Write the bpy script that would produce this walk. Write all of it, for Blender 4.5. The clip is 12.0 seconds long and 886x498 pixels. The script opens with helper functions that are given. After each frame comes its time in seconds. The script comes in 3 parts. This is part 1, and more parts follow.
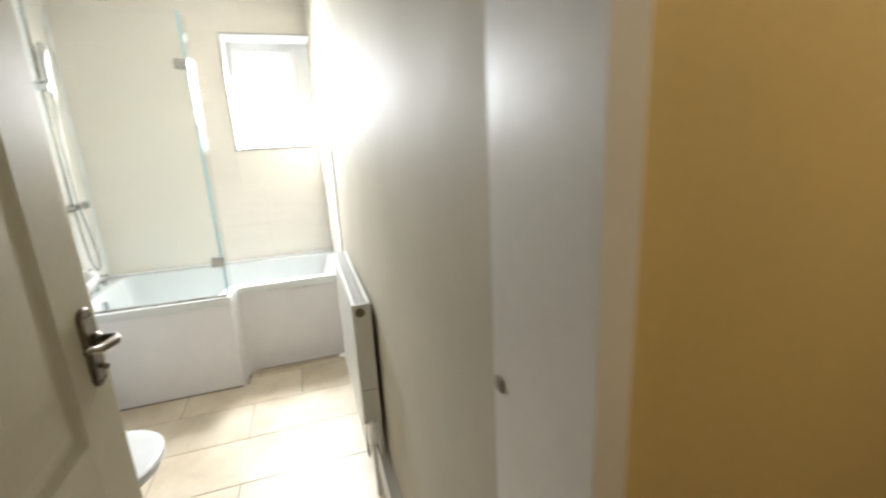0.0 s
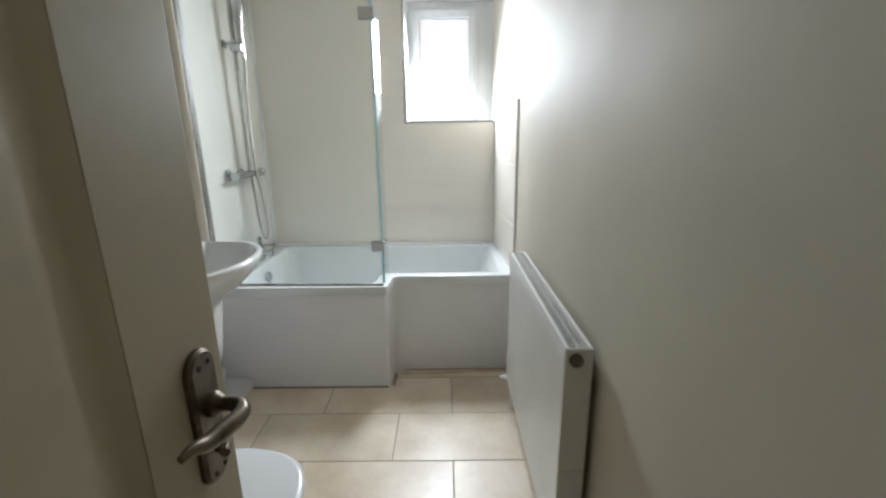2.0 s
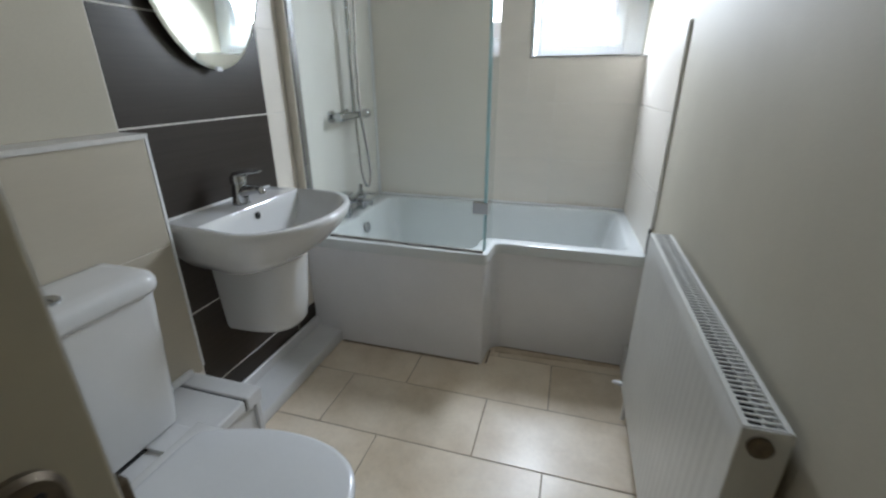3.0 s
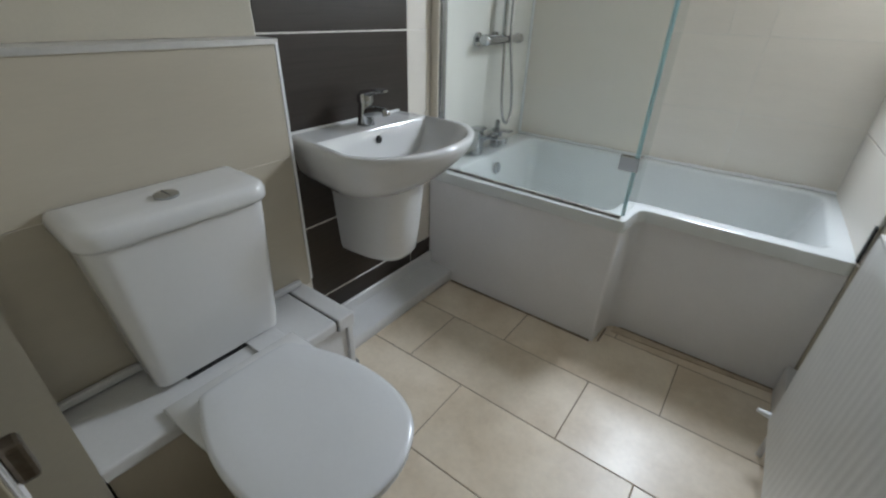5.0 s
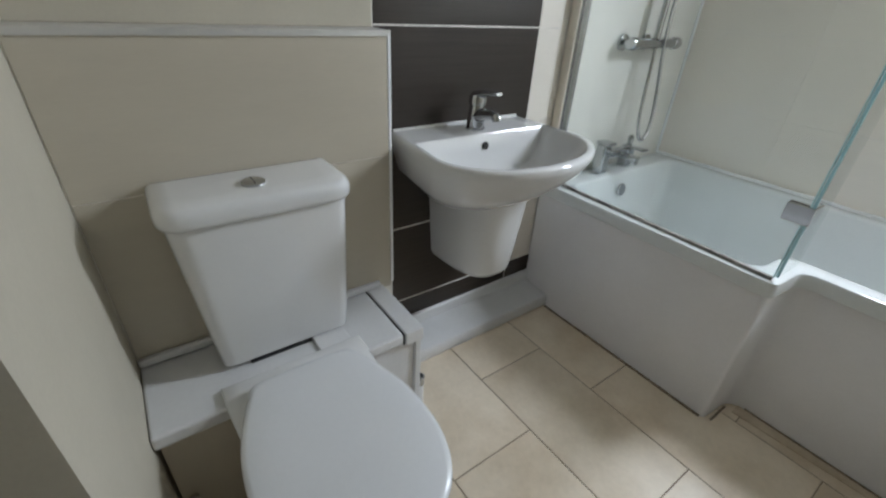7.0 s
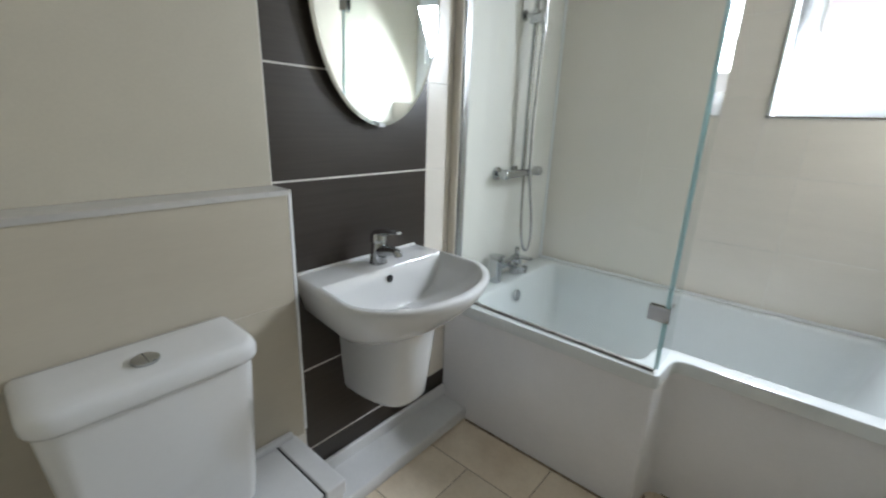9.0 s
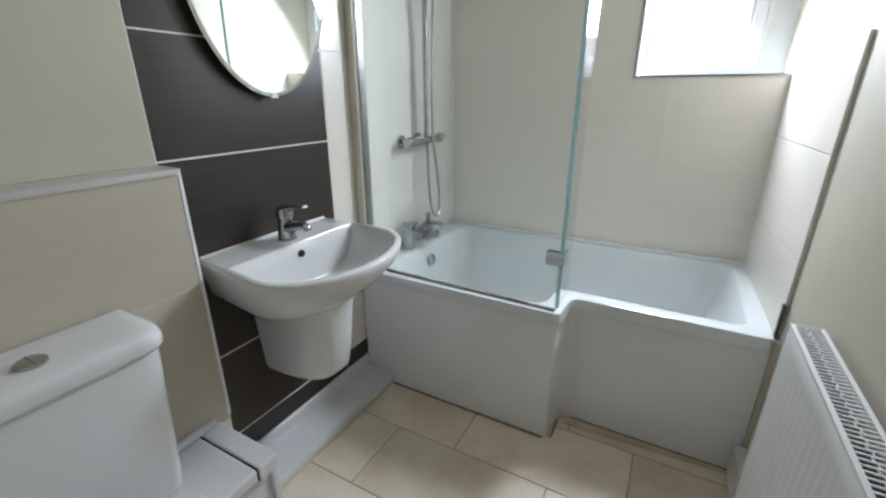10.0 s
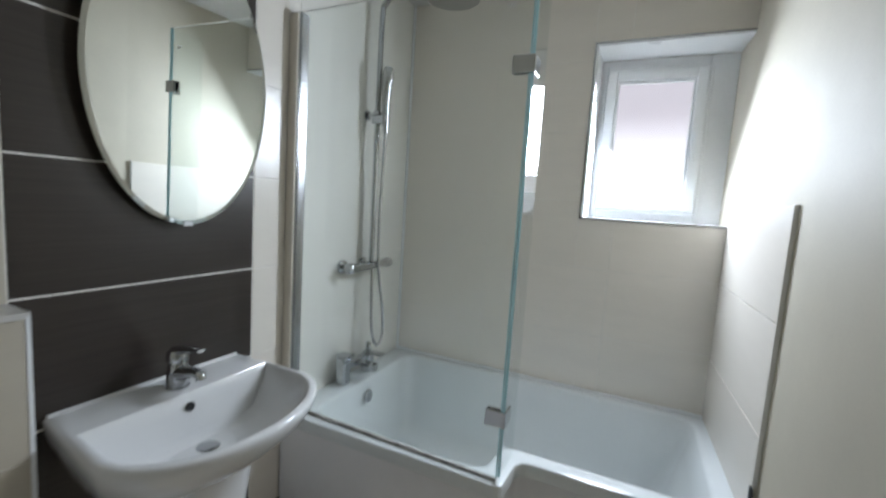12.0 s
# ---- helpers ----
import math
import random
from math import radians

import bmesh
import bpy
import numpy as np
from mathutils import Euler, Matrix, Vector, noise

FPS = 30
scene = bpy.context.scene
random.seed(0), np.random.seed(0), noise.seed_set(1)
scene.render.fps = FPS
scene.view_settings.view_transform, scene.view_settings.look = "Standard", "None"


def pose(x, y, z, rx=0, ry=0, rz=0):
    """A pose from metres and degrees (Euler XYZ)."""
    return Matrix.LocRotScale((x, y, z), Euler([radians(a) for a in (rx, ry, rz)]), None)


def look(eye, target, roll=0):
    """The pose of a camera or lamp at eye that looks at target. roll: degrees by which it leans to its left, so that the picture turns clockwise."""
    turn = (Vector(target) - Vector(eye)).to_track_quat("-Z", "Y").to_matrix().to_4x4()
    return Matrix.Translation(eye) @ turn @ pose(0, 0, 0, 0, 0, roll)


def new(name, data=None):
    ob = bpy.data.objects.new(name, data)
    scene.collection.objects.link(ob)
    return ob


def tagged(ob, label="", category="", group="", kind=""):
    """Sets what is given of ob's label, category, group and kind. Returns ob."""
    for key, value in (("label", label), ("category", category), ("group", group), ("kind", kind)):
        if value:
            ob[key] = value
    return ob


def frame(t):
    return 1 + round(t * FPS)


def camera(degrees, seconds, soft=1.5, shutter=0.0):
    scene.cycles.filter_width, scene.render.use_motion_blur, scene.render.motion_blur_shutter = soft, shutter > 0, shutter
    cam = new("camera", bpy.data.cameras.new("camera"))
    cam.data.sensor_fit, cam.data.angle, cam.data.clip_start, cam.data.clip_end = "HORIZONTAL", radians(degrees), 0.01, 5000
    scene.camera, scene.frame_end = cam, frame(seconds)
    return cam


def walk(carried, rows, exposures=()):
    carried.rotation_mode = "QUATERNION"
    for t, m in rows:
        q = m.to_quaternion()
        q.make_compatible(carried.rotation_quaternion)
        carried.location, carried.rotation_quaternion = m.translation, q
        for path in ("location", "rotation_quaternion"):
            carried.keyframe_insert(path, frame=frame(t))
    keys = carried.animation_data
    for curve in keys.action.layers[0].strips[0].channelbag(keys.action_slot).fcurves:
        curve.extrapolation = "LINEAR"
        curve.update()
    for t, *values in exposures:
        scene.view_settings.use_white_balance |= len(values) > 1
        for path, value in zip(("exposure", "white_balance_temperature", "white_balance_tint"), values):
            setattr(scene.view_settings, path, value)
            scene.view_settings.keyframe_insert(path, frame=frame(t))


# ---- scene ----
cam = camera(92.5, 12.0, soft=2.2, shutter=0.5)
PATH = [
    (0, (1.323, 0.012, 1.296), (1.912, 1.866, 0.824), -3.1),
    (0.5, (1.262, 0.133, 1.288), (1.594, 2.041, 0.789), -1.2),
    (1, (1.225, 0.288, 1.27), (1.429, 2.207, 0.743), -0.9),
    (1.5, (1.189, 0.414, 1.261), (1.309, 2.348, 0.766), -1.7),
    (2, (1.159, 0.556, 1.246), (1.143, 2.49, 0.737), -0.8),
    (2.5, (1.146, 0.721, 1.241), (0.864, 2.612, 0.653), -0.3),
    (3, (1.157, 0.88, 1.226), (0.63, 2.663, 0.489), -0.2),
    (5, (1.151, 1.048, 1.178), (0.124, 2.453, 0.192), 1.7),
    (5.5, (1.125, 1.092, 1.181), (0.034, 2.437, 0.181), 3.8),
    (6, (1.111, 1.137, 1.165), (-0.067, 2.365, 0.114), 4.1),
    (6.5, (1.105, 1.196, 1.16), (-0.227, 2.221, 0.077), 3.7),
    (8.5, (1.071, 1.192, 1.257), (-0.277, 2.526, 0.621), 2.0),
    (9, (1.089, 1.184, 1.28), (-0.146, 2.649, 0.706), 2.0),
    (9.5, (1.116, 1.167, 1.278), (0.077, 2.752, 0.639), 0.4),
    (10, (1.138, 1.157, 1.268), (0.24, 2.808, 0.583), 0.0),
    (10.5, (1.139, 1.143, 1.264), (0.343, 2.837, 0.559), 0.7),
    (11, (1.146, 1.153, 1.281), (0.378, 2.896, 0.671), 1.3),
    (11.5, (1.153, 1.214, 1.323), (0.354, 3.001, 0.915), 3.2),
    (12, (1.159, 1.349, 1.364), (0.333, 3.158, 1.152), 3.7),
]
EXPOSURES = [(0.0, 0.58, 6750, 10), (0.5, 0.46, 6700, 10), (1.0, 0.16, 6650, 10), (1.5, -0.22, 6450, 10), (2.0, -0.52, 6300, 10), (3.0, -1.04, 6050, 10), (5.0, -1.0, 6150, 10), (6.5, -0.92, 6150, 10), (8.5, -0.72, 6200, 10), (10.5, -0.75, 6050, 10), (12.0, -1.14, 6000, 10)]
walk(cam, [(t, look(eye, target, roll)) for t, eye, target, roll in PATH], EXPOSURES)

# ---- light ----
world = bpy.data.worlds.new("sky")
scene.world = world
world.use_nodes = True
wn = world.node_tree.nodes
sky = wn.new("ShaderNodeTexSky")
sky.sky_type, sky.sun_disc, sky.sun_elevation, sky.sun_rotation = "NISHITA", False, radians(40), radians(150)
wn["Background"].inputs["Strength"].default_value = 0.12
world.node_tree.links.new(sky.outputs["Color"], wn["Background"].inputs["Color"])

sun = new("sun", bpy.data.lights.new("sun", "SUN"))
sun.data.energy, sun.data.angle, sun.data.color = 1.0, radians(10), (1.0, 0.95, 0.88)
sun.matrix_world = look((3, -8, 9), (0, 0, 0))

daylight = new("window_daylight", bpy.data.lights.new("window_daylight", "AREA"))
daylight.data.shape, daylight.data.size, daylight.data.size_y = "RECTANGLE", 0.28, 0.46
daylight.data.energy, daylight.data.color, daylight.data.spread = 56.0, (0.86, 0.925, 1.0), radians(180)
daylight.matrix_world = look((1.095, 3.465, 1.735), (0.88, 2.60, 1.13))

hall_light = new("hall_light", bpy.data.lights.new("hall_light", "AREA"))
hall_light.data.size, hall_light.data.energy, hall_light.data.color = 0.3, 8.0, (1.0, 0.90, 0.74)
hall_light.matrix_world = look((2.05, -0.05, 2.25), (2.05, -0.05, 0.0))

# ---- materials ----
def material(name, base, rough=0.5, metal=0.0, vary=0.06, scale=6.0, fine=90.0, bump=0.0, stretch=(1, 1, 1), tint=None, spread=0.0, coat=0.0, spec=0.5):
    """A principled surface with broad stains, fine grain and slight relief. tint: the colour of the stains."""
    m = bpy.data.materials.new(name)
    m.use_nodes = True
    nt = m.node_tree
    bsdf = nt.nodes["Principled BSDF"]
    bsdf.inputs["Metallic"].default_value = metal
    bsdf.inputs["Coat Weight"].default_value = coat
    bsdf.inputs["Specular IOR Level"].default_value = spec
    geo = nt.nodes.new("ShaderNodeTexCoord")
    info = nt.nodes.new("ShaderNodeObjectInfo")
    shift = nt.nodes.new("ShaderNodeVectorMath")
    shift.operation = "MULTIPLY_ADD"
    nt.links.new(info.outputs["Random"], shift.inputs[0])
    shift.inputs[1].default_value = (7.3, 3.1, 5.7)
    nt.links.new(geo.outputs["Object"], shift.inputs[2])
    mapping = nt.nodes.new("ShaderNodeMapping")
    mapping.inputs["Scale"].default_value = stretch
    nt.links.new(shift.outputs[0], mapping.inputs["Vector"])
    broad = nt.nodes.new("ShaderNodeTexNoise")
    broad.inputs["Scale"].default_value, broad.inputs["Detail"].default_value, broad.inputs["Roughness"].default_value = scale, 5, 0.62
    grain = nt.nodes.new("ShaderNodeTexNoise")
    grain.inputs["Scale"].default_value, grain.inputs["Detail"].default_value = fine, 3
    for n in (broad, grain):
        nt.links.new(mapping.outputs[0], n.inputs["Vector"])
    dark = tint or tuple(c * (1 - 2.2 * vary) for c in base)
    mix = nt.nodes.new("ShaderNodeMix")
    mix.data_type = "RGBA"
    mix.inputs["A"].default_value, mix.inputs["B"].default_value = (*base, 1), (*dark, 1)
    ramp = nt.nodes.new("ShaderNodeMapRange")
    ramp.inputs["From Min"].default_value, ramp.inputs["From Max"].default_value = 0.38, 0.68
    nt.links.new(broad.outputs["Fac"], ramp.inputs["Value"])
    nt.links.new(ramp.outputs[0], mix.inputs["Factor"])
    mix2 = nt.nodes.new("ShaderNodeMix")
    mix2.data_type, mix2.blend_type = "RGBA", "MULTIPLY"
    mix2.inputs["Factor"].default_value = min(1.0, vary * 4)
    gr = nt.nodes.new("ShaderNodeMapRange")
    gr.inputs["To Min"].default_value, gr.inputs["To Max"].default_value = 0.82, 1.12
    gr.inputs["From Min"].default_value, gr.inputs["From Max"].default_value = 0.3, 0.7
    nt.links.new(grain.outputs["Fac"], gr.inputs["Value"])
    nt.links.new(mix.outputs["Result"], mix2.inputs["A"])
    nt.links.new(gr.outputs[0], mix2.inputs["B"])
    if spread:
        hue = nt.nodes.new("ShaderNodeHueSaturation")
        val = nt.nodes.new("ShaderNodeMapRange")
        val.inputs["To Min"].default_value, val.inputs["To Max"].default_value = 1 - spread, 1 + spread
        nt.links.new(info.outputs["Random"], val.inputs["Value"])
        nt.links.new(val.outputs[0], hue.inputs["Value"])
        nt.links.new(mix2.outputs["Result"], hue.inputs["Color"])
        nt.links.new(hue.outputs[0], bsdf.inputs["Base Color"])
    else:
        nt.links.new(mix2.outputs["Result"], bsdf.inputs["Base Color"])
    rr = nt.nodes.new("ShaderNodeMapRange")
    rr.inputs["To Min"].default_value, rr.inputs["To Max"].default_value = max(0.0, rough * 0.85), min(1.0, rough * 1.2)
    nt.links.new(broad.outputs["Fac"], rr.inputs["Value"])
    nt.links.new(rr.outputs[0], bsdf.inputs["Roughness"])
    if bump:
        b = nt.nodes.new("ShaderNodeBump")
        b.inputs["Strength"].default_value, b.inputs["Distance"].default_value = bump, 0.002
        nt.links.new(grain.outputs["Fac"], b.inputs["Height"])
        nt.links.new(b.outputs[0], bsdf.inputs["Normal"])
    return m


def glass(name, tint, gloss=1.0):
    """Thin clear glass: what is behind shows tinted, with a Fresnel sheen."""
    m = bpy.data.materials.new(name)
    m.use_nodes = True
    nt = m.node_tree
    nt.nodes.remove(nt.nodes["Principled BSDF"])
    clear, shine, mix, side, power, gain = (nt.nodes.new(k) for k in ("ShaderNodeBsdfTransparent", "ShaderNodeBsdfGlossy", "ShaderNodeMixShader", "ShaderNodeLayerWeight", "ShaderNodeMath", "ShaderNodeMath"))
    clear.inputs["Color"].default_value = (*tint, 1)
    shine.inputs["Roughness"].default_value = 0.02
    side.inputs["Blend"].default_value = 0.5
    power.operation, gain.operation = "POWER", "MULTIPLY_ADD"
    power.inputs[1].default_value = 5.0
    gain.inputs[1].default_value, gain.inputs[2].default_value = 0.6 * gloss, 0.03 * gloss
    nt.links.new(side.outputs["Facing"], power.inputs[0])
    nt.links.new(power.outputs[0], gain.inputs[0])
    nt.links.new(gain.outputs[0], mix.inputs[0])
    nt.links.new(clear.outputs[0], mix.inputs[1])
    nt.links.new(shine.outputs[0], mix.inputs[2])
    nt.links.new(mix.outputs[0], nt.nodes["Material Output"].inputs["Surface"])
    return m


M_PLASTER = material("cream_paint", (0.552, 0.510, 0.414), 0.64, spec=0.28, vary=0.03, scale=2.5, fine=140, bump=0.10)
M_CEIL = material("white_ceiling_paint", (0.70, 0.69, 0.66), 0.7, vary=0.02, scale=3, bump=0.08)
M_HALL = material("yellow_paint", (0.57, 0.445, 0.205), 0.5, vary=0.05, scale=2, fine=120, bump=0.1)
M_GLOSSPAINT = material("cream_gloss_paint", (0.485, 0.435, 0.315), 0.5, vary=0.03, scale=4, fine=60, bump=0.06)
M_FRAMEPAINT = material("white_gloss_paint", (0.72, 0.71, 0.69), 0.4, vary=0.03, scale=4, fine=60, bump=0.06)
# Half-wall tile: yellower, and darkened in colour for weaker light; back-wall tile lightened.
M_BEIGETILE_DIM = material("warm_beige_wall_tile_dimmed", (0.53, 0.482, 0.392), 0.30, vary=0.02, scale=3, fine=40, bump=0.01, stretch=(1, 5, 1), spread=0.012)
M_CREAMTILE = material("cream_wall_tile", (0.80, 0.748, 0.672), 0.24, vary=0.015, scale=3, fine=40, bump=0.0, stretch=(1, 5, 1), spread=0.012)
M_SHOWERTILE = material("glossy_white_shower_tile", (0.76, 0.745, 0.69), 0.10, vary=0.02, scale=3, fine=40, spread=0.01)
M_DARKTILE = material("dark_brown_wall_tile", (0.040, 0.031, 0.025), 0.29, vary=0.11, scale=5, fine=22, bump=0.03, stretch=(0.7, 24, 1), tint=(0.030, 0.023, 0.018), spread=0.06)
M_FLOORTILE = material("beige_stone_floor_tile", (0.79, 0.69, 0.55), 0.33, vary=0.05, scale=4.0, fine=60, bump=0.08, tint=(0.645, 0.535, 0.395), spread=0.05)
M_GROUT_W = material("pale_grout", (0.80, 0.77, 0.71), 0.85, vary=0.06, scale=20)
M_GROUT_F = material("brown_floor_grout", (0.34, 0.265, 0.185), 0.9, vary=0.1, scale=20)
M_CERAMIC = material("white_ceramic", (0.74, 0.74, 0.735), 0.09, vary=0.012, scale=3, coat=0.3)
M_ACRYLIC = material("white_acrylic", (0.735, 0.762, 0.760), 0.18, vary=0.015, scale=3, coat=0.2)
M_PANEL = material("white_plastic_bath_panel", (0.84, 0.83, 0.84), 0.30, vary=0.02, scale=4, fine=120, bump=0.03)
M_SEAT = material("white_plastic_seat", (0.75, 0.76, 0.775), 0.24, vary=0.015, scale=4)
M_PVC = material("white_upvc", (0.86, 0.87, 0.88), 0.28, vary=0.02, scale=5)
M_BOARD = material("white_boxing_board", (0.69, 0.69, 0.69), 0.34, vary=0.03, scale=6)
M_RAD = material("white_radiator_enamel", (0.72, 0.715, 0.685), 0.34, vary=0.03, scale=5, bump=0.03)
M_CHROME = material("chrome", (0.50, 0.51, 0.52), 0.06, metal=1.0, vary=0.02, scale=10)
M_DULL = material("dull_chrome", (0.52, 0.52, 0.52), 0.25, metal=1.0, vary=0.05, scale=14)
M_BRONZE = material("worn_bronze", (0.235, 0.195, 0.145), 0.36, metal=0.85, vary=0.14, scale=30, tint=(0.10, 0.08, 0.06))
M_ALU = material("aluminium_trim", (0.68, 0.67, 0.65), 0.36, metal=0.45, vary=0.03, scale=20)
# Near-black colour: paints shade in gaps and holes, also used on dark parts.
M_DARK = material("dark_shade_and_parts", (0.02, 0.02, 0.02), 0.8)
M_SILICONE = material("grey_mould_spotted_sealant", (0.42, 0.40, 0.36), 0.5, vary=0.15, scale=25, tint=(0.16, 0.15, 0.13))
M_GRIME = material("grimy_brown_sealant", (0.17, 0.125, 0.085), 0.7, vary=0.15, scale=30, tint=(0.36, 0.29, 0.21))
M_STRIP = material("beige_cut_tile", (0.66, 0.555, 0.415), 0.45, vary=0.06, scale=9, tint=(0.48, 0.385, 0.265))
M_PROFILE_TAN = material("tan_profile_reflection", (0.76, 0.70, 0.60), 0.5, vary=0.04, scale=8)
M_MIRROR = material("mirror_silver", (0.90, 0.93, 0.91), 0.012, metal=1.0, vary=0.0)
M_CARPET = material("brown_hall_floor", (0.20, 0.14, 0.09), 0.8, vary=0.1, scale=12, bump=0.2)
M_GLASS = glass("clear_green_tinted_glass", (0.974, 0.989, 0.984))
M_EDGE = material("teal_glass_edge", (0.46, 0.70, 0.74), 0.08, vary=0.05, scale=8)
M_PANE = glass("window_glass", (0.98, 0.98, 0.98))
# Emission painted by height: blown-out white low, pink high, for the frosted window's brightness.
M_BACKGLOW = bpy.data.materials.new("frosted_window_glow")
M_BACKGLOW.use_nodes = True
nt = M_BACKGLOW.node_tree
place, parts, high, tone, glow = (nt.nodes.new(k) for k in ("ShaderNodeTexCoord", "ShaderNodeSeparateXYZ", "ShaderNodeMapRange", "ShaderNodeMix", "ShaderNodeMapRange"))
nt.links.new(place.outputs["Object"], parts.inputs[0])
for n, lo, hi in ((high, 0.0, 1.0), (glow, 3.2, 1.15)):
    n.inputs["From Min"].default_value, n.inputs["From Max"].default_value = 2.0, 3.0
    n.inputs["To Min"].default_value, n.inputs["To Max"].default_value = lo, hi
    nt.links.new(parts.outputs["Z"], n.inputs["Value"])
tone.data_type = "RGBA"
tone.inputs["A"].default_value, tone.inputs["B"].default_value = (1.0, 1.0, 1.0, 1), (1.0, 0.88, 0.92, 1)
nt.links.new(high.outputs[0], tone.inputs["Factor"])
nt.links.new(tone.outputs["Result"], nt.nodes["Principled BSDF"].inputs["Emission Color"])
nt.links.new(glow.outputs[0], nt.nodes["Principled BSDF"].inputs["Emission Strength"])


# ---- mesh tools ----
def part(name, bm, mat, parent=None, label="", smooth=35, bevel=0.0):
    bmesh.ops.recalc_face_normals(bm, faces=bm.faces)
    me = bpy.data.meshes.new(name)
    bm.to_mesh(me)
    bm.free()
    me.materials.append(mat)
    if smooth:
        me.shade_smooth()
        me.set_sharp_from_angle(angle=radians(smooth))
    ob = new(name, me)
    if parent is not None:
        ob.parent = parent
        if parent.type == "EMPTY":
            ob.matrix_parent_inverse = Matrix.Translation(-Vector(parent.location))
    if bevel:
        mod = ob.modifiers.new("soft_edges", "BEVEL")
        mod.width, mod.segments, mod.limit_method = bevel, 2, "ANGLE"
    if label:
        ob["label"] = label
    return ob


def thing(name, label, category, at=(0, 0, 0), group="", kind=""):
    ob = new(name)
    ob.location = at
    ob.empty_display_size = 0.1
    return tagged(ob, label, category, group, kind)


def box(bm, x0, x1, y0, y1, z0, z1):
    v = [bm.verts.new((x, y, z)) for x in (x0, x1) for y in (y0, y1) for z in (z0, z1)]
    for a, b, c, d in ((0, 1, 3, 2), (4, 6, 7, 5), (0, 4, 5, 1), (2, 3, 7, 6), (0, 2, 6, 4), (1, 5, 7, 3)):
        bm.faces.new((v[a], v[b], v[c], v[d]))
    return bm


def boxes(*dims):
    bm = bmesh.new()
    for d in dims:
        box(bm, *d)
    return bm


def loft(bm, loops, cap_first=False, cap_last=False):
    rows = [[bm.verts.new(p) for p in loop] for loop in loops]
    n = len(rows[0])
    for a, b in zip(rows, rows[1:]):
        for i in range(n):
            j = (i + 1) % n
            bm.faces.new((a[i], a[j], b[j], b[i]))
    if cap_first:
        bm.faces.new(rows[0][::-1])
    if cap_last:
        bm.faces.new(rows[-1])
    return bm


def tube(bm, pts, r, seg=10, caps=True):
    pts = [Vector(p) for p in pts]
    up = Vector((0, 0, 1))
    loops = []
    for i, p in enumerate(pts):
        d = (pts[min(i + 1, len(pts) - 1)] - pts[max(i - 1, 0)]).normalized()
        if i == 0:
            side = d.cross(up if abs(d.z) < 0.9 else Vector((0, 1, 0))).normalized()
        else:
            side = (side - d * side.dot(d)).normalized()
        other = d.cross(side)
        rad = r[i] if isinstance(r, (list, tuple)) else r
        loops.append([p + rad * (math.cos(2 * math.pi * k / seg) * side + math.sin(2 * math.pi * k / seg) * other) for k in range(seg)])
    return loft(bm, loops, caps, caps)


def curve_points(ctrl, n=40):
    """A smooth run of points through the control points."""
    c = [Vector(p) for p in ctrl]
    c = [2 * c[0] - c[1]] + c + [2 * c[-1] - c[-2]]
    out = []
    spans = len(c) - 3
    for s in range(spans):
        a, b, d, e = c[s:s + 4]
        k = max(2, n // spans)
        for i in range(k):
            t = i / k
            out.append(0.5 * (2 * b + (d - a) * t + (2 * a - 5 * b + 4 * d - e) * t * t + (3 * b - a - 3 * d + e) * t ** 3))
    return out + [c[-2]]


def round_poly(corners, z, k=6):
    """A closed outline at height z, each corner (x, y, radius) rounded with k + 1 points."""
    out, n = [], len(corners)
    for i, (x, y, r) in enumerate(corners):
        p = Vector((x, y))
        a = (Vector(corners[i - 1][:2]) - p).normalized()
        b = (Vector(corners[(i + 1) % n][:2]) - p).normalized()
        for j in range(k + 1):
            t = j / k
            q = p + r * ((1 - t) ** 2 * a + t ** 2 * b)
            out.append((q.x, q.y, z))
    return out


def d_loop(xb, xf, yc, hw, z, p=2.5, n=36, m=8, tilt=0.0):
    """A D-shaped outline: straight along xb, rounded out to xf, hw to each side of yc. tilt: fall of the front below the back."""
    out = []
    for i in range(n + 1):
        a = -math.pi / 2 + math.pi * i / n
        c, s = math.cos(a), math.sin(a)
        x = xb + (xf - xb) * abs(c) ** (2 / p)
        y = yc + hw * math.copysign(abs(s) ** (2 / p), s)
        out.append((x, y, z - tilt * (x - xb)))
    for i in range(1, m):
        out.append((xb, yc + hw - 2 * hw * i / m, z))
    return out


PLATES = {}


def plate_mesh(w, h, mat, thick=0.008, edge=0.0012):
    """A tile w by h with its back at 0 and chamfered edges."""
    key = (round(w, 4), round(h, 4), mat.name)
    if key not in PLATES:
        bm = bmesh.new()
        def ring(i, z):
            return [(-w / 2 + i, -h / 2 + i, z), (w / 2 - i, -h / 2 + i, z), (w / 2 - i, h / 2 - i, z), (-w / 2 + i, h / 2 - i, z)]
        loft(bm, [ring(0, 0), ring(0, thick - edge), ring(edge, thick)], True, True)
        bmesh.ops.recalc_face_normals(bm, faces=bm.faces)
        me = bpy.data.meshes.new("tile")
        bm.to_mesh(me)
        bm.free()
        me.materials.append(mat)
        PLATES[key] = me
    return PLATES[key]


FACING = {"+x": Matrix(((0, 0, 1), (1, 0, 0), (0, 1, 0))), "-x": Matrix(((0, 0, -1), (-1, 0, 0), (0, 1, 0))),
          "-y": Matrix(((1, 0, 0), (0, 0, -1), (0, 1, 0))), "+y": Matrix(((-1, 0, 0), (0, 0, 1), (0, 1, 0))), "+z": Matrix(((1, 0, 0), (0, 1, 0), (0, 0, 1)))}


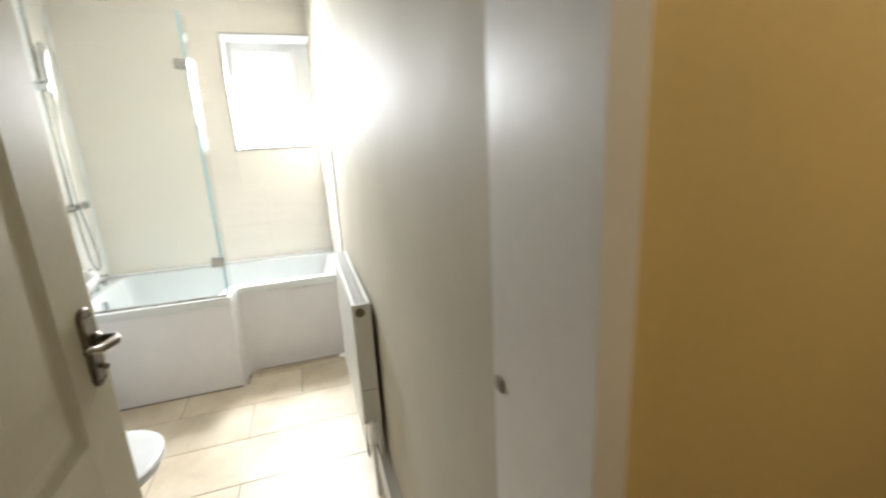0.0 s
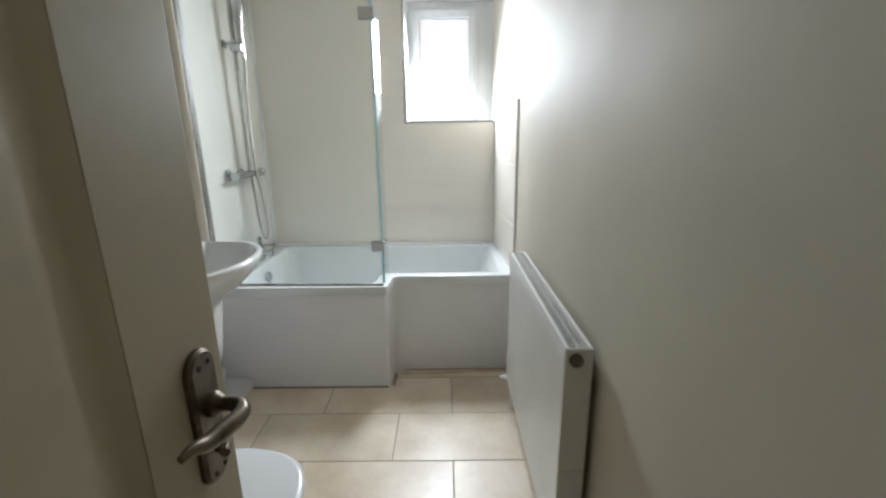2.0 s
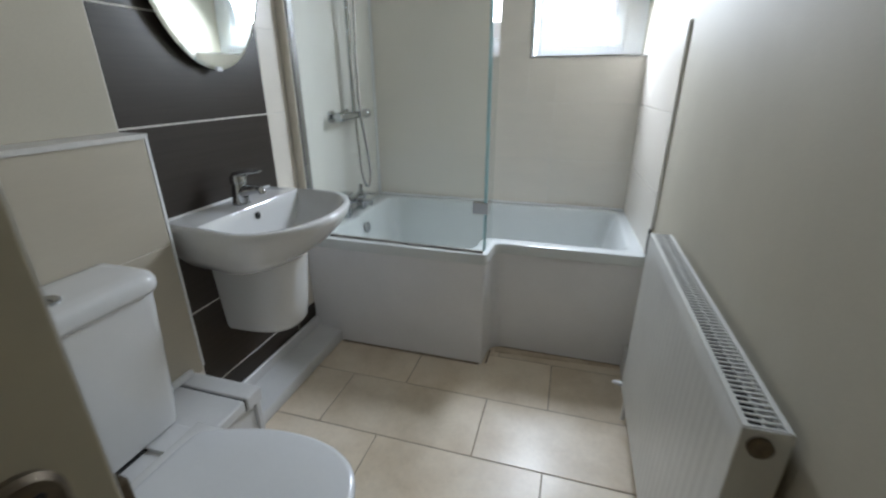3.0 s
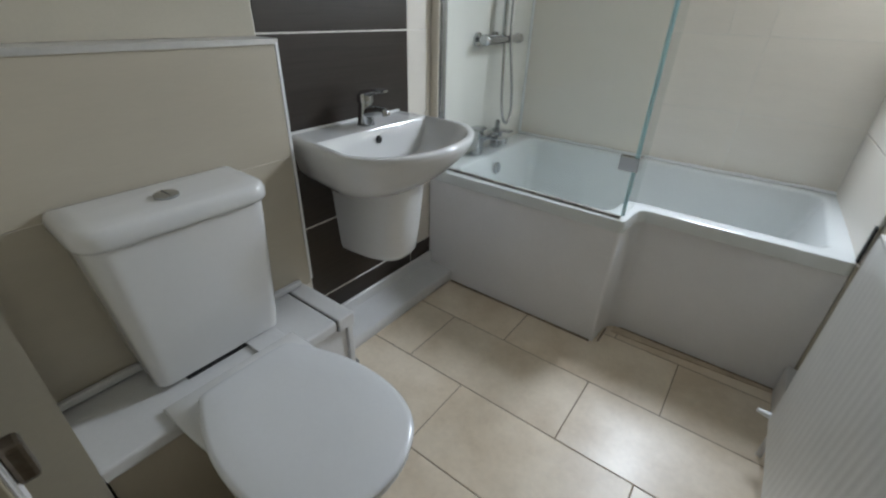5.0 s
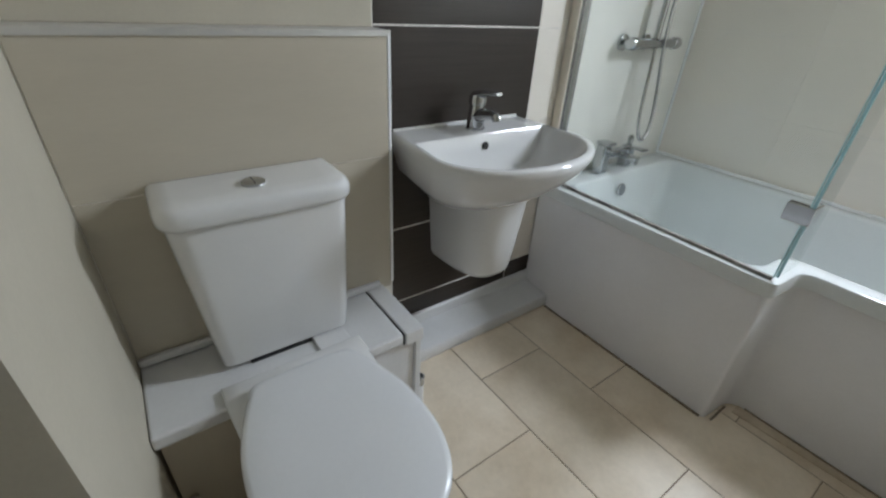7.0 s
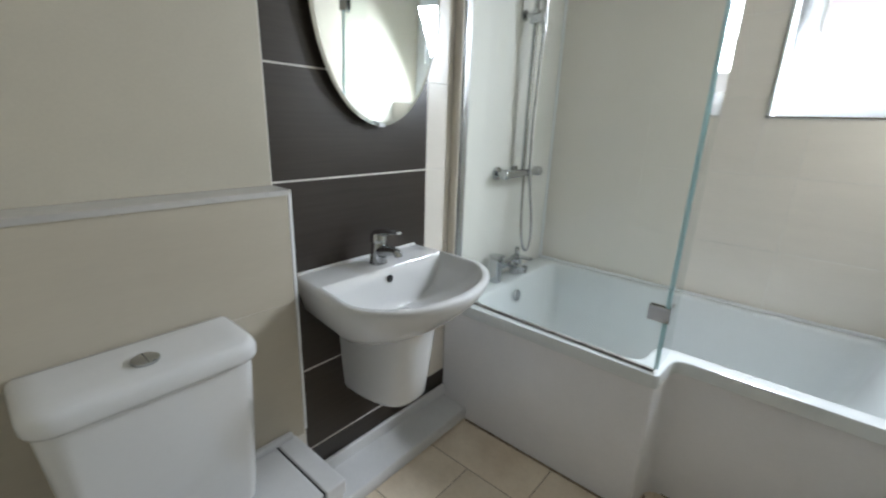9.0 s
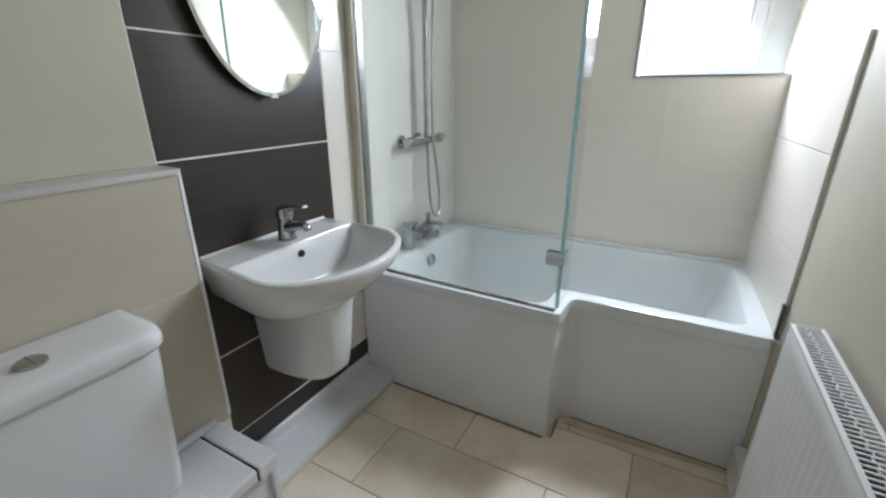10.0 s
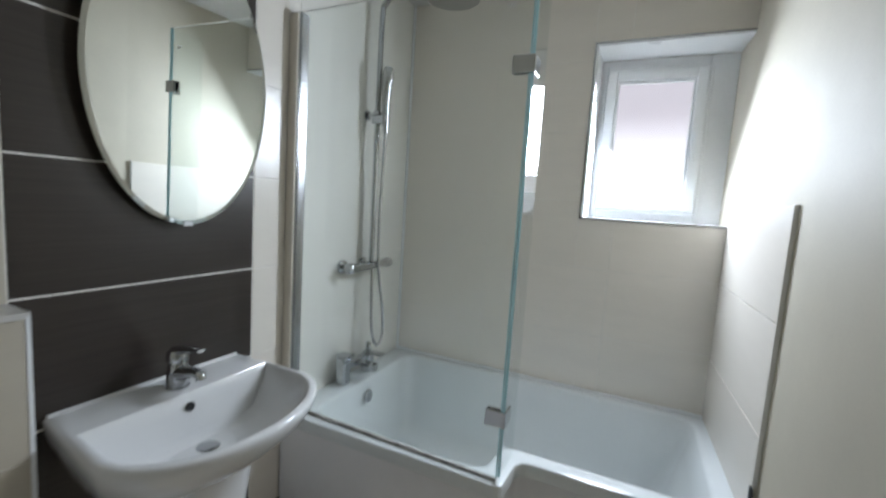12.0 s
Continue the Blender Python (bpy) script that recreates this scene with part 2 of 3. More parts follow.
def lay_tile(parent, facing, at, u0, u1, v0, v1, mat, gap=0.002, thick=0.008):
    """One tile on the plane at: u, v are the plane's two axes (x or y, then z; x, y on a floor)."""
    w, h = u1 - u0 - gap, v1 - v0 - gap
    if w < 0.008 or h < 0.008:
        return
    ob = new("tile", plate_mesh(w, h, mat, thick))
    uc, vc = (u0 + u1) / 2, (v0 + v1) / 2
    rot = FACING[facing].to_4x4()
    j = random.uniform(-0.0004, 0.0004)
    at = at + j * (-1 if facing[0] == "-" else 1)
    place = {"x": (at, uc, vc), "y": (uc, at, vc), "z": (uc, vc, at)}[facing[1]]
    ob.matrix_world = Matrix.Translation(place) @ rot
    ob.parent = parent
    return ob


def tile_area(parent, facing, at, us, vs, mat, gap=0.002, turn=None):
    for a, b in zip(us, us[1:]):
        for c, d in zip(vs, vs[1:]):
            ob = lay_tile(parent, facing, at, a, b, c, d, mat, gap)
            if turn:
                ob.matrix_world = turn @ ob.matrix_world


# ---- structure ----
CEIL = 2.36
def structure(name, bm, mat, label, category="wall", smooth=0):
    return tagged(part(name, bm, mat, smooth=smooth), label, category, kind="structure")


floor = structure("floor", boxes((-0.15, 1.66, 0.22, 3.66, -0.12, -0.002)), M_GROUT_F, "floor of large beige stone-effect tiles with brown grout", "floor")
wall_left = structure("wall_left", boxes((-0.15, -0.0012, 1.0550, 3.66, -0.12, CEIL)), M_GROUT_W, "tiled bathroom wall, cream with one dark brown column")
bm = boxes((-0.0021, 0.915, 3.3530, 3.66, -0.12, CEIL), (0.915, 1.515, 3.3530, 3.66, -0.12, 1.337), (0.915, 1.515, 3.3530, 3.66, 2.092, CEIL))
wall_back = structure("wall_back", bm, M_GROUT_W, "cream tiled outside wall above the bath with a window recess")
bm = boxes((1.5025, 1.5149, 2.654, 2.70, -0.01, 0.54), (1.515, 1.66, 0.409, 2.66, -0.12, CEIL), (1.535, 1.66, 0.4005, 0.4085, -0.12, CEIL))
SKEW = math.radians(2.4)  # the end of the wall by the bath leans into the room
loft(bm, [[(1.515, 2.66, z), (1.515 - math.tan(SKEW), 3.66, z), (1.66, 3.66, z), (1.66, 2.66, z)] for z in (-0.12, CEIL)], True, True)
wall_right = structure("wall_right", bm, M_PLASTER, "long cream painted plaster wall")
wall_front = structure("wall_front", boxes((-0.15, 0.680, 0.401, 1.0545, -0.12, CEIL)), M_PLASTER, "cream painted plaster wall beside the entrance")
partition = structure("wall_door", boxes((-0.6, 0.83, 0.26, 0.40, -0.12, CEIL), (1.515, 2.3, 0.26, 0.40, -0.12, CEIL), (0.83, 1.515, 0.26, 0.40, 2.03, CEIL)), M_PLASTER, "cream painted partition wall around the doorway")
hall_front = structure("wall_hall_front", boxes((-0.6, 0.80, 0.246, 0.259, -0.12, CEIL), (1.528, 2.3, 0.246, 0.259, -0.12, CEIL), (0.80, 1.528, 0.246, 0.259, 2.06, CEIL)), M_HALL, "ochre yellow painted hall wall")
structure("wall_hall_back", boxes((-0.6, 2.3, -1.5, -1.4, -0.12, CEIL)), M_HALL, "ochre yellow painted hall wall")
structure("wall_hall_left", boxes((-0.7, -0.601, -1.5, 0.38, -0.12, CEIL)), M_HALL, "ochre yellow painted hall wall")
structure("wall_hall_right", boxes((2.301, 2.4, -1.5, 0.38, -0.12, CEIL)), M_HALL, "ochre yellow painted hall wall")
structure("floor_hall", boxes((-0.7, 2.4, -1.5, 0.243, -0.12, -0.004)), M_CARPET, "plain brown hall floor", "floor")
structure("ceiling", boxes((-0.7, 2.4, -1.5, 3.66, CEIL + 0.002, CEIL + 0.12)), M_CEIL, "plain white painted ceiling", "ceiling")

# boxed-out half wall behind the toilet
half = structure("wall_half_height", boxes((-0.002, 0.0912, 1.055, 1.7502, 0.0, 1.0922)), M_GROUT_W, "cream tiled half-height wall boxing behind the toilet")

# recess linings of the window
structure("window_recess", boxes((0.9155, 0.924, 3.352, 3.565, 1.338, 2.091), (0.925, 1.5145, 3.352, 3.565, 1.338, 1.3455), (0.925, 1.5145, 3.352, 3.565, 2.083, 2.091)), M_PVC, "white lined window recess", "window recess")
structure("trim_window", boxes((0.909, 0.9153, 3.346, 3.3515, 1.336, 2.098), (0.9155, 1.513, 3.346, 3.3515, 1.3385, 1.345), (0.9155, 1.513, 3.346, 3.3515, 2.091, 2.097)), M_DULL, "thin grey metal tile trim around the window recess", "tile trim")
structure("trim_bath", boxes((1.5035, 1.5148, 2.677, 2.6803, 0.668, 1.418)), M_ALU, "upright grey metal tile trim at the end of the tiles", "tile trim")
structure("trim_half_wall", boxes((0.0862, 0.0943, 1.7453, 1.7532, 0.375, 1.0943)), M_PVC, "white plastic tile trim down the end of the half wall", "tile trim")
structure("trim_half_wall_top", boxes((-0.0002, 0.0985, 1.056, 1.7515, 1.0947, 1.1020), (0.0944, 0.0985, 1.056, 1.7445, 1.0890, 1.0946)), M_ALU, "pale metal tile trim along the top of the half wall", "tile trim")
structure("baseboard", boxes((1.478, 1.5148, 0.403, 2.652, -0.004, 0.125)), M_FRAMEPAINT, "white painted skirting board along the wall", "skirting board")

# door lining and architraves
bm = boxes((1.499, 1.5145, 0.244, 0.402, -0.004, 2.03), (0.8305, 0.836, 0.244, 0.402, -0.004, 2.03), (0.8365, 1.4985, 0.244, 0.402, 1.995, 2.029))
structure("door_lining", bm, M_FRAMEPAINT, "white painted door lining with a stop", "door frame")
bm = boxes((1.498, 1.5275, 0.230, 0.2435, -0.004, 2.035), (0.800, 0.834, 0.230, 0.2435, -0.004, 2.035), (0.800, 1.5275, 0.230, 0.2435, 2.036, 2.06))
structure("trim_door", bm, M_FRAMEPAINT, "white painted architrave round the doorway", "architrave")

# ---- window ----
window = thing("window_1", "white plastic casement window with frosted glass, closed, very bright", "window", (1.22, 3.6, 1.345), kind="structure")
def ring_frame(x0, x1, z0, z1, y0, y1, w):
    return boxes((x0, x0 + w, y0, y1, z0, z1), (x1 - w, x1, y0, y1, z0, z1), (x0 + w, x1 - w, y0, y1, z0, z0 + w), (x0 + w, x1 - w, y0, y1, z1 - w, z1))
part("window_frame", boxes((0.925, 0.955, 3.566, 3.635, 1.346, 2.082), (1.372, 1.480, 3.566, 3.635, 1.346, 2.082), (0.955, 1.372, 3.566, 3.635, 1.346, 1.392), (0.955, 1.372, 3.566, 3.635, 2.030, 2.082)), M_PVC, window, smooth=0, bevel=0.004)
sash = part("sash", ring_frame(0.938, 1.385, 1.380, 2.042, 3.548, 3.5655, 0.016), M_PVC, window, smooth=0, bevel=0.006)
part("sash_rail", ring_frame(0.9545, 1.3685, 1.3965, 2.0255, 3.536, 3.5655, 0.044), M_PVC, sash, smooth=0, bevel=0.005)
part("bead", ring_frame(0.9988, 1.3242, 1.4408, 1.9812, 3.548, 3.562, 0.012), M_PVC, sash, smooth=0, bevel=0.004)
pane = part("pane", boxes((1.003, 1.320, 3.5625, 3.5675, 1.445, 1.977)), M_PANE, sash, smooth=0)
pane.visible_shadow = False
part("handle", boxes((1.334, 1.354, 3.524, 3.5355, 1.70, 1.75), (1.337, 1.351, 3.508, 3.5238, 1.62, 1.74)), M_PVC, sash, smooth=0, bevel=0.003)
# Glowing sheet added outside in place of daylight through frosted glass.
backdrop = structure("backdrop", boxes((-9, 12, 9.0, 9.2, -3, 9)), M_BACKGLOW, "glowing white-to-pink sheet standing in for daylight in the frosted window", "backdrop")
structure("ground", boxes((-40, 40, 3.7, 60, -3.2, -3.0)), M_CARPET, "ground outside the window", "ground")

# ---- bath ----
bath = thing("bath", "white acrylic L-shaped shower bath with plain panels", "bath", (0.75, 2.9, 0.0))
def bath_outer(z, o=0.0, r=0.02):
    return round_poly([(0.002 + o, 2.492 + o, r), (0.870 - o, 2.492 + o, r), (0.882 - o, 2.650 + o, 0.045), (1.502 - o, 2.652 + o, r), (1.502 - o, 3.351 - o, r), (0.002 + o, 3.351 - o, r)], z)
def bath_inner(z, o=0.0, r=0.07):
    return round_poly([(0.105 + o * 0.7, 2.562 + o, r), (0.800 - o, 2.548 + o, r), (0.806 - o, 2.718 + o, 0.07), (1.435 - 2.2 * o, 2.718 + o, r), (1.435 - 2.2 * o, 3.292 - o, r), (0.105 + o * 0.7, 3.292 - o, r)], z)
bm = loft(bmesh.new(), [bath_outer(0.505, 0.012), bath_outer(0.505), bath_outer(0.543), bath_outer(0.549, 0.002), bath_outer(0.551, 0.008),
                        bath_inner(0.551, -0.010), bath_inner(0.548, -0.004), bath_inner(0.538), bath_inner(0.45, 0.012), bath_inner(0.30, 0.032), bath_inner(0.20, 0.055), bath_inner(0.175, 0.085), bath_inner(0.168, 0.13)], False, True)
part("body", bm, M_ACRYLIC, bath, smooth=50)
def panel_path(o, zz):
    return round_poly([(0.004, 2.500 + o, 0.001), (0.862 - o, 2.500 + o, 0.014), (0.876 - o, 2.662 + o, 0.055), (1.501, 2.666 + o, 0.001)], zz)
pts = [panel_path(o, z) for o, z in ((0, 0.0), (0, 0.492), (0.004, 0.504), (0.02, 0.504), (0.02, 0.0))]
bm = bmesh.new()
rows = [[bm.verts.new(p) for p in row] for row in pts]
for a, b in zip(rows, rows[1:]):
    for i in range(len(a) - 1):
        bm.faces.new((a[i], a[i + 1], b[i + 1], b[i]))
part("panel", bm, M_PANEL, bath, "slightly duller white bath panel", smooth=40)
def disc(c, axis, r, h, seg=24):
    c, axis = Vector(c), Vector(axis).normalized()
    return tube(bmesh.new(), [c, c + axis * h * 0.7, c + axis * h], [r, r, r * 0.86], seg)
part("overflow", disc((0.119, 2.905, 0.475), (1, 0, 0.12), 0.029, 0.010), M_CHROME, bath, "chrome overflow cover")
part("waste", disc((0.30, 2.92, 0.169), (0, 0, 1), 0.034, 0.006), M_CHROME, bath, "chrome waste")

# sealant lines at the bath; a black strip paints the open joint's shade
structure("trim_sealant", boxes((1.4965, 1.5025, 2.655, 2.676, 0.553, 0.668)), M_DARK, "black strip for the shade in the open joint along the bath", "sealant")
structure("trim_floor_joint", boxes((0.15, 0.850, 2.4925, 2.4997, -0.002, 0.005), (0.8775, 0.884, 2.515, 2.615, -0.002, 0.004), (0.925, 1.477, 2.6555, 2.6625, -0.002, 0.006)), M_GRIME, "grimy brown sealant where the bath panel meets the floor", "sealant")

bm = loft(bmesh.new(), [[(0.905, 2.612, z), (1.474, 2.640, z), (1.474, 2.655, z), (0.905, 2.655, z)] for z in (-0.002, 0.0045)], True, True)
structure("trim_floor_strip", bm, M_STRIP, "narrow beige strip of cut tile along the recessed bath panel", "floor strip")
bm = tube(bmesh.new(), [(0.010 + 0.045 * i, 3.3440 + 0.0012 * math.sin(i * 2.1), 0.5535 + 0.0015 * math.sin(i * 1.3)) for i in range(34)], 0.0095, 8)
structure("trim_bath_sealant", bm, M_PVC, "uneven bead of white sealant along the back of the bath", "sealant", smooth=60)
structure("trim_corner", boxes((0.001, 0.010, 3.3415, 3.351, 0.553, CEIL)), M_PVC, "white corner bead between the tiled walls", "corner bead")

# ---- glass shower screen ----
screen = thing("shower_screen", "clear green-tinted glass shower screen with chrome clips", "shower screen", (0.4, 2.525, 0.555))
def sheet(a, b, half, z0, z1):
    """An upright sheet from a to b on plan, half its thickness to each side."""
    a, b = Vector(a), Vector(b)
    o = Vector((-(b - a).y, (b - a).x)).normalized() * half
    return loft(bmesh.new(), [[(q.x, q.y, z) for q in (a - o, b - o, b + o, a + o)] for z in (z0, z1)], True, True)
SA, SB, SC = (0.039, 2.535), (0.848, 2.513), (0.858, 2.655)
for n, a, b in (("pane", SA, SB), ("return_pane", (0.8555, 2.523), SC)):
    g = part(n, sheet(a, b, 0.003, 0.561, 1.992), M_GLASS, screen, smooth=0)
    g.visible_shadow = False
part("edge", sheet((0.8482, 2.513), (0.8515, 2.513), 0.0034, 0.561, 1.992), M_EDGE, screen, "teal polished glass edge", smooth=0)
part("edge", sheet((0.8550, 2.5195), (0.8553, 2.5228), 0.0034, 0.561, 1.992), M_EDGE, screen, "teal polished glass edge", smooth=0)
part("top_edge", sheet(SA, SB, 0.0028, 1.9922, 1.9938), M_ALU, screen, "pale grey polished top edge", smooth=0)
part("wall_profile", boxes((0.001, 0.041, 2.5085, 2.552, 0.5515, 1.985), (0.0412, 0.0445, 2.514, 2.527, 0.5515, 1.985)), M_DULL, screen, "upright dull chrome wall profile", smooth=0, bevel=0.004)
# Tan strip paints the warm reflection on the profile's side face.
part("wall_filler", boxes((0.001, 0.037, 2.5000, 2.5083, 0.5515, 1.978)), M_PROFILE_TAN, screen, "tan side face of the wall profile, its warm reflection given as colour", smooth=0, bevel=0.002)
part("bottom_seal", sheet((0.045, 2.5350), (0.848, 2.513), 0.005, 0.5512, 0.5605), M_SILICONE, screen, "dark grey bottom seal", smooth=0)
for z in (0.748, 1.751):
    part("clip", boxes((0.803, 0.866, 2.5005, 2.5095, z - 0.024, z + 0.024), (0.803, 0.850, 2.5185, 2.526, z - 0.024, z + 0.024), (0.8592, 0.866, 2.5096, 2.560, z - 0.024, z + 0.024)), M_CHROME, screen, "square chrome glass clip", smooth=0, bevel=0.002)
for i, (a, b) in enumerate(((0.775, 0.785), (0.788, 0.800))):
    part("maker_mark", boxes((a, b, 2.5105, 2.5118, 1.905, 1.915)), M_ALU, screen, "small grey etched mark", smooth=0)

# ---- shower ----
shower = thing("shower_mixer", "chrome thermostatic bar shower with riser rail and handset", "shower", (0.0, 2.99, 1.06))
bm = tube(bmesh.new(), [(0.058, 2.832, 1.062), (0.058, 3.100, 1.062)], 0.019, 18)
part("valve_bar", bm, M_CHROME, shower)
for y0, y1 in ((2.800, 2.842), (3.092, 3.136)):
    part("control_knob", tube(bmesh.new(), [(0.058, y0, 1.062), (0.058, y0 + 0.008, 1.062), (0.058, y1 - 0.008, 1.062), (0.058, y1, 1.062)], [0.019, 0.024, 0.024, 0.019], 18), M_CHROME, shower)
for y in (2.832, 2.982):
    part("wall_flange", tube(bmesh.new(), [(0.0005, y, 1.062), (0.012, y, 1.062), (0.018, y, 1.062), (0.045, y, 1.062)], [0.030, 0.030, 0.014, 0.014], 18), M_CHROME, shower)
rail_top = curve_points([(0.060, 2.970, 1.08), (0.060, 2.970, 1.6), (0.060, 2.970, 2.12), (0.075, 2.970, 2.20), (0.13, 2.970, 2.235), (0.25, 2.970, 2.24), (0.36, 2.970, 2.24), (0.385, 2.970, 2.232), (0.39, 2.970, 2.21)], 60)
part("riser_rail", tube(bmesh.new(), rail_top, 0.0125, 12), M_CHROME, shower)
part("rain_head", tube(bmesh.new(), [(0.39, 2.970, 2.216), (0.39, 2.970, 2.201), (0.39, 2.970, 2.197), (0.39, 2.970, 2.183)], [0.016, 0.022, 0.11, 0.112], 32), M_DULL, shower, "round dull chrome rain head")
part("rail_bracket", tube(bmesh.new(), [(0.0005, 2.970, 1.735), (0.01, 2.970, 1.735), (0.014, 2.970, 1.735), (0.06, 2.970, 1.735)], [0.022, 0.022, 0.010, 0.010], 14), M_CHROME, shower)
part("slider", boxes((0.040, 0.108, 2.948, 2.996, 1.694, 1.732), (0.044, 0.078, 2.953, 2.987, 1.7325, 1.752)), M_CHROME, shower, smooth=0, bevel=0.006)
handset = part("handset", tube(bmesh.new(), [(0.105, 2.970, 1.655), (0.100, 2.970, 1.72), (0.098, 2.970, 1.80), (0.100, 2.970, 1.86), (0.106, 2.970, 1.91), (0.108, 2.970, 1.935)], [0.011, 0.0145, 0.017, 0.023, 0.026, 0.019], 16), M_DULL, shower)
hose = curve_points([(0.062, 2.978, 1.045), (0.070, 2.970, 0.92), (0.080, 2.966, 0.78), (0.090, 2.980, 0.700), (0.095, 3.012, 0.682), (0.095, 3.040, 0.730), (0.090, 3.036, 0.85), (0.080, 3.010, 1.02), (0.078, 2.999, 1.12), (0.078, 2.996, 1.30), (0.086, 2.992, 1.50), (0.105, 2.970, 1.655)], 88)
part("hose", tube(bmesh.new(), hose, 0.0075, 8), M_DULL, shower, "ribbed chrome hose")

taps = thing("bath_mixer_tap", "square chrome bath mixer tap on the bath rim", "tap", (0.06, 2.89, 0.551))
part("pillar", boxes((0.030, 0.078, 2.780, 2.828, 0.551, 0.676)), M_CHROME, taps, smooth=0, bevel=0.007)
part("pillar", boxes((0.030, 0.078, 2.962, 3.010, 0.551, 0.640)), M_CHROME, taps, smooth=0, bevel=0.007)
part("bridge", boxes((0.038, 0.072, 2.8285, 2.9615, 0.612, 0.646)), M_CHROME, taps, smooth=0, bevel=0.006)
part("spout", boxes((0.0725, 0.165, 2.876, 2.914, 0.618, 0.636), (0.148, 0.164, 2.878, 2.912, 0.602, 0.6178)), M_CHROME, taps, smooth=0, bevel=0.004)
part("lever", boxes((0.034, 0.140, 2.966, 3.006, 0.6405, 0.651)), M_CHROME, taps, smooth=0, bevel=0.004)
part("lever", boxes((0.028, 0.092, 2.776, 2.832, 0.6765, 0.690)), M_CHROME, taps, smooth=0, bevel=0.005)
part("diverter", tube(bmesh.new(), [(0.056, 2.986, 0.6515), (0.056, 2.986, 0.685), (0.056, 2.986, 0.695)], [0.013, 0.013, 0.010], 14), M_CHROME, taps)

# ---- wash basin ----
basin = thing("wash_basin", "white ceramic wall-hung wash basin with a semi pedestal", "basin", (0.0, 2.056, 0.36))
YC = 2.052
def bl(xb, xc, xf, hwb, hw, z, n=40, m=10):
    """The basin's outline: straight back, sides that widen to xc, an elliptic front; it hangs slightly askew."""
    out = []
    for i in range(n + 1):
        a = -math.pi / 2 + math.pi * i / n
        x = xc + (xf - xc) * max(0.0, math.cos(a))
        out.append((x, YC - 0.045 * x + hw * math.sin(a), z))
    for i in range(m + 1):
        out.append((xb, YC + hwb - 2 * hwb * i / m, z))
    return out
loops = [bl(0.002, 0.14, 0.22, 0.120, 0.130, 0.640), bl(0.002, 0.17, 0.305, 0.180, 0.195, 0.664), bl(0.002, 0.21, 0.377, 0.226, 0.243, 0.715), bl(0.002, 0.25, 0.438, 0.243, 0.265, 0.776), bl(0.002, 0.268, 0.455, 0.250, 0.2735, 0.806), bl(0.002, 0.27, 0.459, 0.252, 0.275, 0.822),
         bl(0.003, 0.27, 0.457, 0.251, 0.273, 0.828), bl(0.006, 0.27, 0.452, 0.247, 0.268, 0.8315),
         bl(0.134, 0.265, 0.439, 0.250, 0.255, 0.8315), bl(0.138, 0.262, 0.435, 0.246, 0.250, 0.827), bl(0.147, 0.25, 0.419, 0.232, 0.236, 0.79), bl(0.160, 0.23, 0.376, 0.185, 0.195, 0.73), bl(0.168, 0.20, 0.30, 0.100, 0.110, 0.702), bl(0.176, 0.19, 0.238, 0.035, 0.040, 0.697)]
part("bowl", loft(bmesh.new(), loops, True, True), M_CERAMIC, basin, smooth=45)
part("back_lip", boxes((0.001, 0.012, YC - 0.247, YC + 0.247, 0.8285, 0.839)), M_CERAMIC, basin, smooth=0, bevel=0.004)
# Overflow isn't cut out; a black disc paints the shade inside it.
part("overflow_hole", disc((0.1465, YC - 0.008, 0.797), (1, 0, 0.1), 0.0118, 0.005, 20), M_DARK, basin, "black disc for the shade in the overflow hole")
part("waste", disc((0.206, YC, 0.6975), (0, 0, 1), 0.028, 0.005), M_CHROME, basin, "chrome waste")
def pl(xf, hw, z):
    return d_loop(0.002, xf, 2.074, hw, z, 2.8)
loops = [pl(0.285, 0.132, 0.70), pl(0.272, 0.128, 0.60), pl(0.258, 0.120, 0.48), pl(0.245, 0.112, 0.385), pl(0.232, 0.104, 0.366), pl(0.21, 0.09, 0.362)]
part("semi_pedestal", loft(bmesh.new(), loops, True, True), M_CERAMIC, basin, smooth=50)
tap = thing("basin_tap", "chrome single-lever mixer tap on the basin", "tap", (0.082, 2.052, 0.832))
TX, TY, TZ = 0.082, 2.052, 0.832
part("body", tube(bmesh.new(), [(TX, TY, TZ), (TX, TY, TZ + 0.005), (TX, TY, TZ + 0.008), (TX + 0.002, TY, TZ + 0.035), (TX + 0.003, TY, TZ + 0.060), (TX + 0.003, TY, TZ + 0.070), (TX + 0.003, TY, TZ + 0.074)], [0.030, 0.030, 0.0275, 0.0255, 0.0240, 0.0215, 0.0215], 24), M_CHROME, tap)
part("spout", tube(bmesh.new(), curve_points([(TX + 0.004, TY, TZ + 0.040), (TX + 0.042, TY, TZ + 0.050), (TX + 0.078, TY, TZ + 0.056), (TX + 0.092, TY, TZ + 0.053), (TX + 0.097, TY, TZ + 0.042)], 16), [0.022] * 3 + [0.020, 0.018, 0.0165, 0.015, 0.014] + [0.0125] * 4 + [0.0125] * 5, 14), M_CHROME, tap)
part("cap", tube(bmesh.new(), [(TX + 0.003, TY, TZ + 0.0745), (TX + 0.003, TY, TZ + 0.090), (TX + 0.002, TY, TZ + 0.101), (TX + 0.001, TY, TZ + 0.107), (TX, TY, TZ + 0.109)], [0.0265, 0.0270, 0.024, 0.015, 0.004], 24), M_CHROME, tap)
head = curve_points([(TX - 0.004, TY, TZ + 0.096), (TX + 0.030, TY, TZ + 0.110), (TX + 0.064, TY, TZ + 0.117), (TX + 0.096, TY, TZ + 0.120)], 14)
bm = tube(bmesh.new(), head, [0.020 - 0.0007 * i for i in range(len(head))], 14)
